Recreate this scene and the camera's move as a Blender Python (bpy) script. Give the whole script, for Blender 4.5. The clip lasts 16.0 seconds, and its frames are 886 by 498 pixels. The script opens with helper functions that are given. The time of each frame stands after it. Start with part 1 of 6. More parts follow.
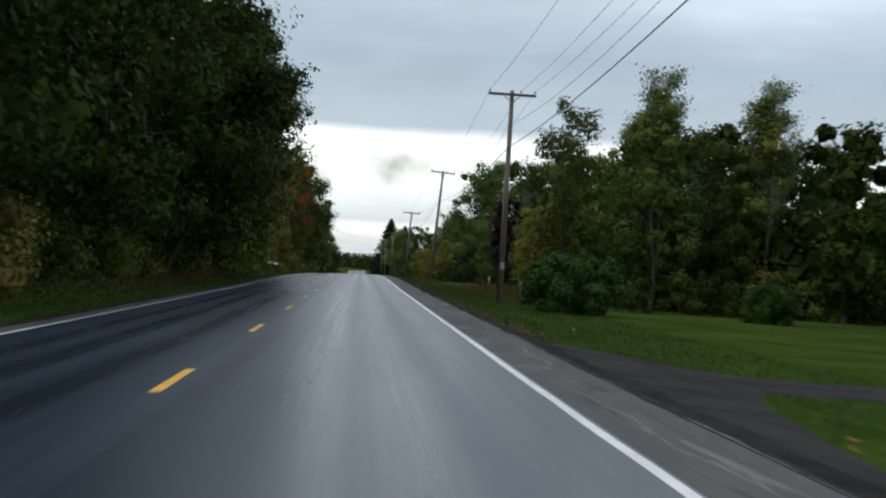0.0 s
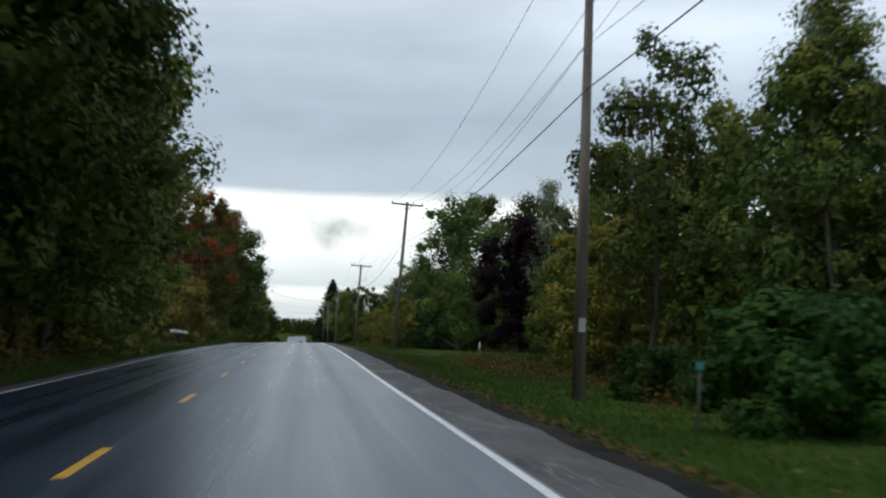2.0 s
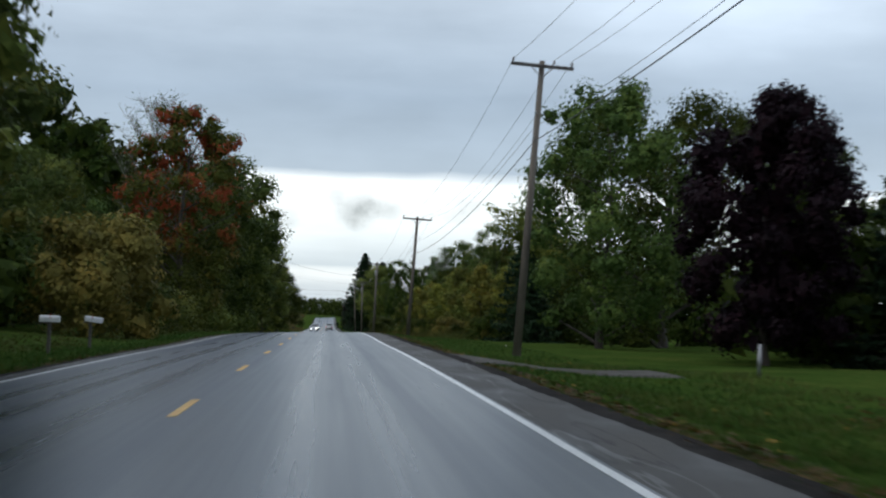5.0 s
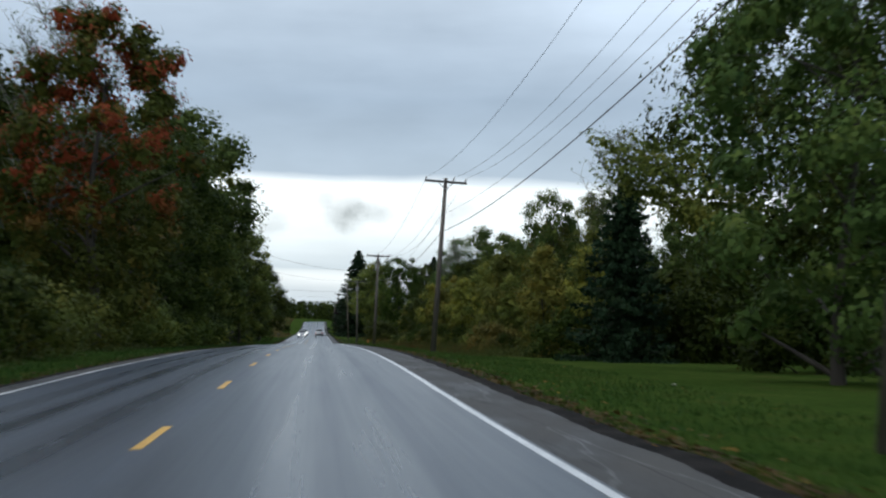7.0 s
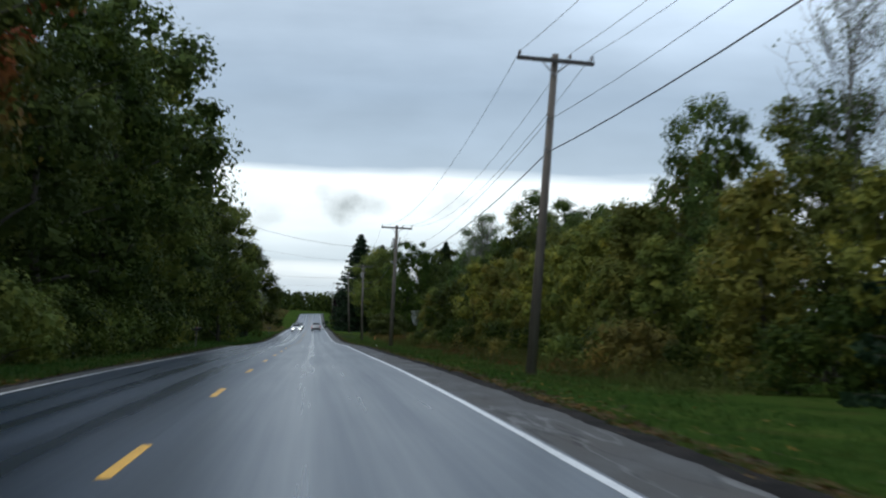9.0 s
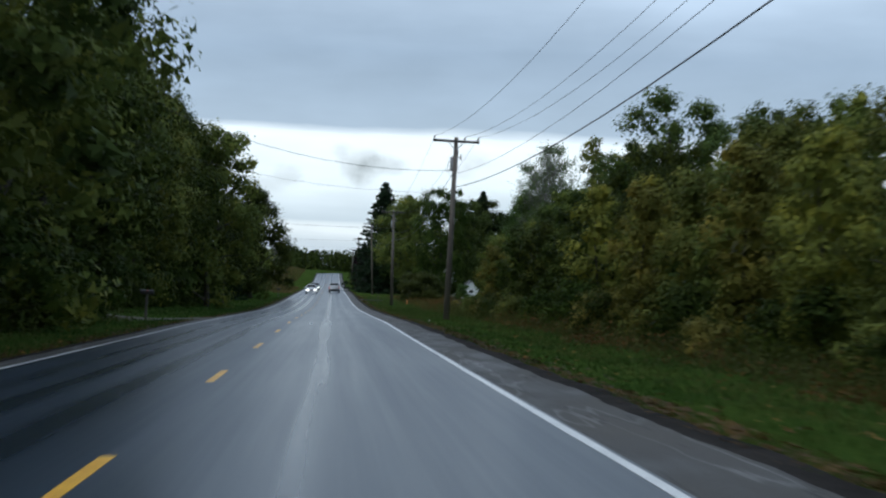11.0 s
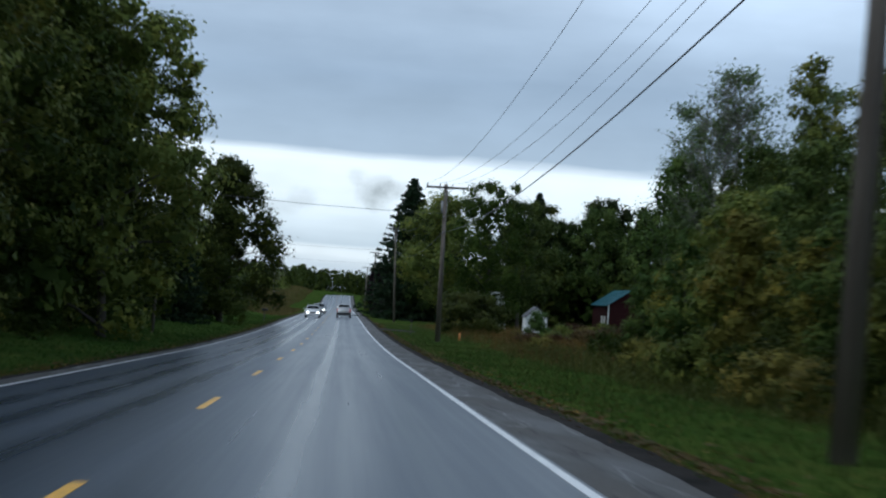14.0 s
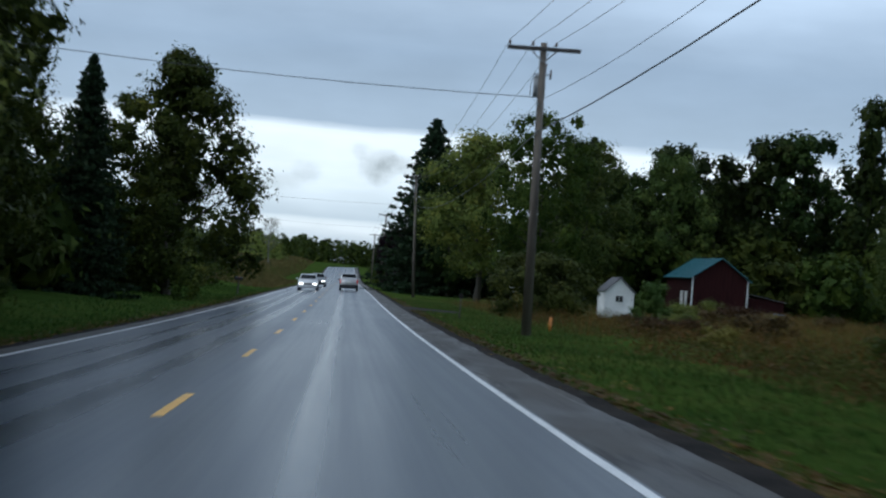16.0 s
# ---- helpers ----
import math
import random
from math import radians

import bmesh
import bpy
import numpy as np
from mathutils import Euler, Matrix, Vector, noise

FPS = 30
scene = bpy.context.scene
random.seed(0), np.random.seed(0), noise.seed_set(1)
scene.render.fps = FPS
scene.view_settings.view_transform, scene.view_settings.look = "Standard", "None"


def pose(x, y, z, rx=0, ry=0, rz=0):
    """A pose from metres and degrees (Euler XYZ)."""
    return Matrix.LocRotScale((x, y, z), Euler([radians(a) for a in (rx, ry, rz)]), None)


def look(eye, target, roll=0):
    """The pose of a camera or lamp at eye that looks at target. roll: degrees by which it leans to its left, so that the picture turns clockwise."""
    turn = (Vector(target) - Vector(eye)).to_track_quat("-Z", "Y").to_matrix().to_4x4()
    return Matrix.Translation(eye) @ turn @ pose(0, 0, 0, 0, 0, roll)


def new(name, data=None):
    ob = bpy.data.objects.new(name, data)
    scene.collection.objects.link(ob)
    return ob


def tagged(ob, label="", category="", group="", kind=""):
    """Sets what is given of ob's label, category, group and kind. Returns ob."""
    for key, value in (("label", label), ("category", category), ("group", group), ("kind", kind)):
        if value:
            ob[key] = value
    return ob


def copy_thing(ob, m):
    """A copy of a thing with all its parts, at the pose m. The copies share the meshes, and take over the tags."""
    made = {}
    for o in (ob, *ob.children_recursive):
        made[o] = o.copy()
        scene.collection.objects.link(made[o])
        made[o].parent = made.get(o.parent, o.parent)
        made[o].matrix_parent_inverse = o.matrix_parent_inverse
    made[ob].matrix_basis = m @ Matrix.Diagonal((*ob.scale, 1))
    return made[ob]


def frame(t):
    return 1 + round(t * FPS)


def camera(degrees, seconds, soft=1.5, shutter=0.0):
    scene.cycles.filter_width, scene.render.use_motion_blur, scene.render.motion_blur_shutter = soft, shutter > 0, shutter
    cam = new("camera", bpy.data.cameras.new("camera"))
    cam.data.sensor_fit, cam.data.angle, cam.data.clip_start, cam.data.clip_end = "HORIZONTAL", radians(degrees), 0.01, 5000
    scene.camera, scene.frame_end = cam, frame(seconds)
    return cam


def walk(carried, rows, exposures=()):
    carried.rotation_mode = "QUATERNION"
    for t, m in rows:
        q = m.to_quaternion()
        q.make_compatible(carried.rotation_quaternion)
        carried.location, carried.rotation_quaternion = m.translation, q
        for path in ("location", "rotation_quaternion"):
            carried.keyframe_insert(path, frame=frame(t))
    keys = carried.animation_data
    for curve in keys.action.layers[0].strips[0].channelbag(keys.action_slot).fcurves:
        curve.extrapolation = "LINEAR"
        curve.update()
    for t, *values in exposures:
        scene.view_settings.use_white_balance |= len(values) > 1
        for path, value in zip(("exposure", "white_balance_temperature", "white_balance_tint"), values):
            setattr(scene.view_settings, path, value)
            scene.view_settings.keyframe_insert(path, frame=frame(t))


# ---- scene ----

# ---------- camera ----------
cam = camera(33.03, 16.0, soft=2.15, shutter=0.5)
ROWS = [
    (0, 1.813, 6.81, 1.278, -3.10, 0.81, 4.09), (0.5, 1.834, 16.60, 1.269, -3.22, 2.37, 3.62),
    (0.7, 1.826, 20.60, 1.31, -3.22, 4.10, 3.2), (1, 1.804, 26.06, 1.268, -3.15, 5.46, 3.15), (1.5, 1.877, 35.47, 1.280, -3.99, 3.86, 2.49),
    (2, 1.876, 44.99, 1.294, -5.28, 3.32, 2.41), (2.5, 1.935, 54.50, 1.313, -6.19, 3.88, 1.76),
    (3, 1.815, 63.81, 1.327, -6.75, 3.77, 1.71), (3.5, 1.732, 73.07, 1.340, -6.94, 3.39, 1.78),
    (4, 1.728, 82.57, 1.367, -6.19, 3.07, 2.24), (4.5, 1.685, 92.10, 1.409, -4.98, 2.68, 2.45),
    (4.7, 1.66, 95.92, 1.420, -4.45, 2.52, 2.45), (6.8, 1.69, 136.50, 1.483, -4.33, 2.62, 1.6),
    (7, 1.683, 140.34, 1.483, -4.68, 2.63, 1.84), (7.5, 1.627, 149.77, 1.449, -5.27, 2.65, 2.15),
    (8, 1.562, 159.47, 1.410, -5.56, 2.60, 2.22), (8.5, 1.538, 169.51, 1.394, -5.22, 2.48, 1.88),
    (9, 1.537, 179.89, 1.368, -4.82, 2.35, 2.18), (11.5, 1.640, 229.68, 0.774, -3.98, 0.58, 2.66),
    (12, 1.677, 239.58, 0.596, -3.66, 0.53, 3.06), (12.5, 1.670, 249.21, 0.431, -3.61, 0.70, 3.79),
    (13, 1.662, 259.48, 0.258, -3.70, 1.05, 4.47), (13.5, 1.721, 270.19, 0.087, -3.66, 1.57, 4.75),
    (14, 1.780, 281.06, -0.102, -3.66, 1.85, 4.42), (14.5, 1.788, 291.66, -0.329, -3.65, 1.46, 4.60),
    (15, 1.771, 302.42, -0.563, -3.68, 0.79, 4.72), (15.5, 1.699, 312.97, -0.780, -3.76, 0.64, 4.89),
    (16, 1.653, 323.57, -0.993, -3.61, 0.88, 4.79)]
walk(cam, [(t, pose(x, y, z, 90 + pitch, 0, yaw) @ pose(0, 0, 0, 0, 0, roll)) for t, x, y, z, yaw, pitch, roll in ROWS],
     exposures=[(0, 0.10, 6800, 8), (4.5, 0.04, 6500, 8), (9, 0.02, 6250, 7), (12, -0.10, 5930, 6), (16, -0.14, 5850, 6)])

# ---------- sky and light ----------
world = bpy.data.worlds.new("overcast_sky")
scene.world = world
world.use_nodes = True
SUN_ELEV, SUN_ROT = radians(50), radians(247)


def overcast(nt):
    n, l = nt.nodes, nt.links
    n.clear()
    out, bg = n.new("ShaderNodeOutputWorld"), n.new("ShaderNodeBackground")
    tc = n.new("ShaderNodeTexCoord")
    sky = n.new("ShaderNodeTexSky")
    sky.sky_type, sky.sun_disc, sky.sun_elevation, sky.sun_rotation = "NISHITA", False, SUN_ELEV, SUN_ROT
    sep = n.new("ShaderNodeSeparateXYZ")
    l.new(tc.outputs["Generated"], sep.inputs[0])
    # long, flat cloud banks: direction stretched in height
    mp = n.new("ShaderNodeMapping")
    mp.inputs["Scale"].default_value = (2.2, 2.2, 15.0)
    l.new(tc.outputs["Generated"], mp.inputs[0])
    big = n.new("ShaderNodeTexNoise")
    big.inputs["Scale"].default_value, big.inputs["Detail"].default_value, big.inputs["Roughness"].default_value = 1.7, 6, 0.5
    l.new(mp.outputs[0], big.inputs["Vector"])
    mp2 = n.new("ShaderNodeMapping")
    mp2.inputs["Scale"].default_value = (9, 9, 22)
    mp2.inputs["Location"].default_value = (0.3, 0.1, 0.42)
    l.new(tc.outputs["Generated"], mp2.inputs[0])
    small = n.new("ShaderNodeTexNoise")
    small.inputs["Scale"].default_value, small.inputs["Detail"].default_value = 2.1, 5
    l.new(mp2.outputs[0], small.inputs["Vector"])

    def math(op, a, b):
        m = n.new("ShaderNodeMath")
        m.operation = op
        for i, v in enumerate((a, b)):
            if isinstance(v, (int, float)):
                m.inputs[i].default_value = v
            else:
                l.new(v, m.inputs[i])
        return m.outputs[0]

    # height with a ragged cloud edge
    h = math("ADD", sep.outputs["Z"], math("MULTIPLY", math("SUBTRACT", big.outputs["Fac"], 0.5), 0.035))
    ramp = n.new("ShaderNodeValToRGB")
    ramp.color_ramp.interpolation = "LINEAR"
    cr = ramp.color_ramp.elements
    cr[0].position, cr[0].color = 0.0, (0.60, 0.68, 0.77, 1)
    cr[1].position, cr[1].color = 1.0, (0.46, 0.53, 0.63, 1)
    for p, c in ((0.014, (0.66, 0.73, 0.80, 1)), (0.019, (0.90, 0.95, 0.99, 1)), (0.026, (0.90, 0.95, 0.99, 1)), (0.030, (0.58, 0.66, 0.74, 1)), (0.042, (0.66, 0.73, 0.80, 1)),
                 (0.054, (0.78, 0.84, 0.89, 1)), (0.068, (1.02, 1.06, 1.09, 1)), (0.085, (1.12, 1.15, 1.17, 1)), (0.093, (0.42, 0.49, 0.59, 1)),
                 (0.14, (0.37, 0.44, 0.54, 1)), (0.20, (0.50, 0.57, 0.66, 1)), (0.30, (0.62, 0.68, 0.76, 1)), (0.5, (0.52, 0.59, 0.68, 1))):
        e = cr.new(p)
        e.color = c
    l.new(h, ramp.inputs[0])
    # thinner and thicker cloud
    cloud = n.new("ShaderNodeMapRange")
    for k, v in (("From Min", 0.3), ("From Max", 0.7), ("To Min", 0.86), ("To Max", 1.14)):
        cloud.inputs[k].default_value = v
    l.new(math("ADD", math("MULTIPLY", big.outputs["Fac"], 0.65), math("MULTIPLY", small.outputs["Fac"], 0.35)), cloud.inputs["Value"])
    mul = n.new("ShaderNodeMix")
    mul.data_type, mul.blend_type = "RGBA", "MULTIPLY"
    mul.inputs["Factor"].default_value = 1
    l.new(ramp.outputs[0], mul.inputs["A"])
    l.new(cloud.outputs[0], mul.inputs["B"])
    # torn grey scraps of cloud drifting before the bright gap: place, width, height, weight
    torn = n.new("ShaderNodeTexNoise")
    torn.inputs["Scale"].default_value, torn.inputs["Detail"].default_value, torn.inputs["Roughness"].default_value = 46, 4, 0.55
    l.new(tc.outputs["Generated"], torn.inputs["Vector"])
    shade = 1.0
    for cx, cz, w, d, k in ((0.0165, 0.0670, 0.015, 0.0125, 0.46), (0.0045, 0.0760, 0.009, 0.0070, 0.28), (0.0320, 0.0685, 0.018, 0.0070, 0.34), (0.017, 0.0575, 0.008, 0.005, 0.20),
                            (0.092, 0.0760, 0.012, 0.0085, 0.30), (0.083, 0.066, 0.012, 0.006, 0.16), (-0.0320, 0.0590, 0.011, 0.008, 0.22), (-0.048, 0.0520, 0.018, 0.006, 0.18),
                            (0.25, 0.235, 0.13, 0.065, -0.50)):
        u = math("DIVIDE", math("SUBTRACT", sep.outputs["X"], cx), w)
        v = math("DIVIDE", math("SUBTRACT", sep.outputs["Z"], cz), d)
        r2 = math("ADD", math("MULTIPLY", u, u), math("MULTIPLY", v, v))
        edge = math("ADD", r2, math("MULTIPLY", math("SUBTRACT", torn.outputs["Fac"], 0.5), 3.2))
        if k < 0:
            edge = r2
        mr = n.new("ShaderNodeMapRange")
        mr.interpolation_type = "SMOOTHSTEP"
        for key, val in (("From Min", -0.7), ("From Max", 1.5 if k > 0 else 1.9), ("To Min", k), ("To Max", 0.0)):
            mr.inputs[key].default_value = val
        l.new(edge, mr.inputs["Value"])
        near = n.new("ShaderNodeMapRange")
        near.interpolation_type = "SMOOTHSTEP"
        for key, val in (("From Min", 0.8), ("From Max", 2.2), ("To Min", 1.0), ("To Max", 0.0)):
            near.inputs[key].default_value = val
        l.new(r2, near.inputs["Value"])
        shade = math("SUBTRACT", shade, math("MULTIPLY", mr.outputs[0], near.outputs[0]))
    scraps = n.new("ShaderNodeMix")
    scraps.data_type, scraps.blend_type = "RGBA", "MULTIPLY"
    scraps.inputs["Factor"].default_value = 1
    l.new(mul.outputs["Result"], scraps.inputs["A"])
    l.new(shade, scraps.inputs["B"])
    add = n.new("ShaderNodeMix")
    add.data_type = "RGBA"
    add.inputs["Factor"].default_value = 0.03
    l.new(scraps.outputs["Result"], add.inputs["A"])
    l.new(sky.outputs[0], add.inputs["B"])
    l.new(add.outputs["Result"], bg.inputs[0])
    bg.inputs[1].default_value = 0.95
    l.new(bg.outputs[0], out.inputs[0])


overcast(world.node_tree)
sun = new("sun", bpy.data.lights.new("sun", "SUN"))
sun.data.energy, sun.data.angle, sun.data.color = 0.9, radians(40), (1.0, 0.96, 0.9)
sun.matrix_world = look((0, 0, 60), (46, 20, 0))

# ---------- the lie of the land ----------
# height of the road's middle every 20 m from y = -20
PROFILE = [0.08, 0.00, -0.03, -0.01, 0.03, 0.07, 0.16, 0.21, 0.20, 0.12, 0.08, -0.08, -0.35, -0.70, -1.04, -1.37, -1.80, -2.21, -2.60, -2.89,
           -3.10, -3.25, -3.36, -3.45, -3.57, -3.70, -3.83, -3.96, -4.10, -4.22, -4.34, -4.42, -4.46, -4.45, -4.33, -4.05, -3.64, -3.22, -2.82,
           -2.48, -2.22, -2.10, -2.14, -2.30]
HALF, SHOULDER_R, SHOULDER_L = 3.79, 4.82, 4.35
CROSS, CROWN = 0.043, 0.012


def lie(y):
    u = min(max((y + 20) / 20, 0), len(PROFILE) - 1.001)
    i = int(u)
    s = u - i
    a, b, c, d = (PROFILE[min(max(i + k, 0), len(PROFILE) - 1)] for k in (-1, 0, 1, 2))
    return b + 0.5 * s * (c - a + s * (2 * a - 5 * b + 4 * c - d + s * (3 * (b - c) + d - a)))


def bend(y):
    """The road swings to the right beyond the far crest."""
    return 0.0 if y < 785 else (y - 785) ** 2 * 0.003


def road_z(x, y):
    return lie(y) + CROSS * x - CROWN * abs(x)


def smooth(a, b, x):
    t = min(max((x - a) / (b - a), 0), 1)
    return t * t * (3 - 2 * t)


def verge(y):
    """Ground beside the right shoulder, against the road's middle."""
    return float(np.interp(y, [0, 80, 160, 226, 298, 373, 470, 700], [-0.30, -0.30, -0.15, -0.13, 0.10, 0.16, -0.1, 0.3]))


def ground_z(x, y):
    xr = x - bend(y)
    base = lie(y)
    if xr > 0:
        edge = CROSS * SHOULDER_R - CROWN * SHOULDER_R - 0.05
        side = edge + (verge(y) - edge) * smooth(SHOULDER_R, 9.0, xr)
        side += smooth(14, 40, xr) * float(np.interp(y, [0, 350, 400, 460, 600], [0.2, 0.2, 0.75, 0.75, 0.4]))
    else:
        edge = -(CROSS + CROWN) * SHOULDER_L - 0.05
        low = float(np.interp(y, [0, 130, 200, 300, 450, 540, 620, 760], [-0.35, -0.45, -0.30, -0.40, -0.45, -0.3, 0.3, 0.5]))
        side = edge + (low - edge) * smooth(SHOULDER_L, 7.5, -xr)
        side += smooth(7.0, 13, -xr) * float(np.interp(y, [0, 60, 130, 150, 200, 420, 520, 620, 760, 820], [0.5, 0.9, 0.9, 0.4, 0.3, 0.3, 1.0, 1.9, 1.6, 0.6]))
    near = smooth(4.2, 8, abs(xr))
    bump = noise.noise((x * 0.12, y * 0.12, 0.3)) * 0.10 + noise.noise((x * 0.5, y * 0.5, 5)) * 0.03
    if abs(xr) < (SHOULDER_R if xr > 0 else SHOULDER_L):
        return road_z(xr, y) - 0.08
    return base + side + bump * near


# ---------- materials ----------
def nodes(name):
    m = bpy.data.materials.new(name)
    m.use_nodes = True
    n = m.node_tree.nodes
    return m, n, m.node_tree.links, n["Principled BSDF"]


def ramp_node(n, stops):
    r = n.new("ShaderNodeValToRGB")
    e = r.color_ramp.elements
    e[0].position, e[0].color = stops[0][0], (*stops[0][1], 1)
    e[1].position, e[1].color = stops[-1][0], (*stops[-1][1], 1)
    for p, c in stops[1:-1]:
        e.new(p).color = (*c, 1)
    return r


def noise_node(n, l, scale, detail=4, vec=None, stretch=None, space="Object"):
    t = n.new("ShaderNodeTexNoise")
    t.inputs["Scale"].default_value, t.inputs["Detail"].default_value = scale, detail
    if vec is None:
        vec = n.new("ShaderNodeTexCoord").outputs[space]
    if stretch:
        mp = n.new("ShaderNodeMapping")
        mp.inputs["Scale"].default_value = stretch
        l.new(vec, mp.inputs[0])
        vec = mp.outputs[0]
    l.new(vec, t.inputs["Vector"])
    return t


def mix_node(n, l, fac, a, b, kind="MIX"):
    m = n.new("ShaderNodeMix")
    m.data_type, m.blend_type = "RGBA", kind
    for k, v in (("Factor", fac), ("A", a), ("B", b)):
        if isinstance(v, (int, float)):
            m.inputs[k].default_value = v
        elif isinstance(v, tuple):
            m.inputs[k].default_value = (*v, 1)
        else:
            l.new(v, m.inputs[k])
    return m.outputs["Result"]


def surface(name, dark, light, scale=3.0, fine=40.0, rough=0.7, bump=0.15, metal=0.0, space="Object", stretch=None, vary=0.12, spec=0.5):
    """A surface with broad blotches, fine grain and a little relief."""
    m, n, l, b = nodes(name)
    a = noise_node(n, l, scale, 5, space=space, stretch=stretch)
    g = noise_node(n, l, fine, 3, space=space, stretch=stretch)
    r = ramp_node(n, [(0.32, dark), (0.68, light)])
    l.new(a.outputs["Fac"], r.inputs[0])
    rg = ramp_node(n, [(0.3, (1 - vary,) * 3), (0.7, (1 + vary,) * 3)])
    l.new(g.outputs["Fac"], rg.inputs[0])
    l.new(mix_node(n, l, 1.0, r.outputs[0], rg.outputs[0], "MULTIPLY"), b.inputs["Base Color"])
    b.inputs["Roughness"].default_value, b.inputs["Metallic"].default_value = rough, metal
    b.inputs["Specular IOR Level"].default_value = spec
    if bump:
        bp = n.new("ShaderNodeBump")
        bp.inputs["Strength"].default_value, bp.inputs["Distance"].default_value = bump, 0.02
        l.new(g.outputs["Fac"], bp.inputs["Height"])
        l.new(bp.outputs[0], b.inputs["Normal"])
    return m


def plain(name, color, rough=0.5, metal=0.0, emit=0.0, glow=None):
    m, n, l, b = nodes(name)
    t = noise_node(n, l, 12.0, 4)
    r = ramp_node(n, [(0.3, tuple(c * 0.9 for c in color)), (0.7, tuple(min(1, c * 1.08) for c in color))])
    l.new(t.outputs["Fac"], r.inputs[0])
    l.new(r.outputs[0], b.inputs["Base Color"])
    b.inputs["Roughness"].default_value, b.inputs["Metallic"].default_value = rough, metal
    if emit:
        b.inputs["Emission Color"].default_value, b.inputs["Emission Strength"].default_value = (*(glow or color), 1), emit
    return m


def wet_asphalt(name, dark, light, rough_lo, rough_hi, seed, tracks=None):
    """Rain-wet asphalt: lengthwise bands polished by tyres, patches that hold more water, stone grain."""
    m, n, l, b = nodes(name)
    tc = n.new("ShaderNodeTexCoord").outputs["Object"]
    band = noise_node(n, l, 1.0, 3, tc, (2.0, 0.010, 1 + seed))
    patch = noise_node(n, l, 1.0, 5, tc, (0.5, 0.08, 1 + seed))
    grain = noise_node(n, l, 60.0, 4, tc)
    worn = mix_node(n, l, 0.5, band.outputs["Fac"], patch.outputs["Fac"])
    fine = noise_node(n, l, 1.0, 2, tc, (9.0, 0.10, 1 + seed))
    if tracks:
        # wheel tracks across the lanes: offset from the middle, polish; edges drift a little along the road
        sx = n.new("ShaderNodeSeparateXYZ")
        l.new(tc, sx.inputs[0])
        drift = noise_node(n, l, 1.0, 4, tc, (0.9, 0.05, 1))
        at = n.new("ShaderNodeMath")
        at.operation = "MULTIPLY_ADD"
        l.new(drift.outputs["Fac"], at.inputs[0])
        at.inputs[1].default_value = 0.30
        l.new(sx.outputs["X"], at.inputs[2])
        span = n.new("ShaderNodeMapRange")
        for k, v in (("From Min", -3.85), ("From Max", 4.15)):
            span.inputs[k].default_value = v
        l.new(at.outputs[0], span.inputs["Value"])
        lanes = []
        for some in tracks:
            tr = ramp_node(n, [((x + 4) / 8, (f,) * 3) for x, f in some])
            tr.color_ramp.interpolation = "EASE"
            l.new(span.outputs[0], tr.inputs[0])
            lanes.append(tr.outputs[0])
        # the polished streak in the lane begins part of the way along
        along = n.new("ShaderNodeMapRange")
        along.interpolation_type = "SMOOTHSTEP"
        for k, v in (("From Min", 190.0), ("From Max", 262.0)):
            along.inputs[k].default_value = v
        l.new(sx.outputs["Y"], along.inputs["Value"])
        worn = mix_node(n, l, 0.66, worn, mix_node(n, l, along.outputs[0], lanes[0], lanes[1]))
    worn = mix_node(n, l, 0.13, worn, fine.outputs["Fac"])
    r = ramp_node(n, [(0.32, dark), (0.70, light)])
    l.new(worn, r.inputs[0])
    rg = ramp_node(n, [(0.35, (0.75,) * 3), (0.7, (1.3,) * 3)])
    l.new(grain.outputs["Fac"], rg.inputs[0])
    l.new(mix_node(n, l, 1.0, r.outputs[0], rg.outputs[0], "MULTIPLY"), b.inputs["Base Color"])
    mr = n.new("ShaderNodeMapRange")
    for k, v in (("From Min", 0.32), ("From Max", 0.70), ("To Min", rough_lo), ("To Max", rough_hi)):
        mr.inputs[k].default_value = v
    l.new(worn, mr.inputs["Value"])
    l.new(mr.outputs[0], b.inputs["Roughness"])
    bp = n.new("ShaderNodeBump")
    bp.inputs["Strength"].default_value, bp.inputs["Distance"].default_value = 0.12, 0.004
    l.new(grain.outputs["Fac"], bp.inputs["Height"])
    l.new(bp.outputs[0], b.inputs["Normal"])
    return m


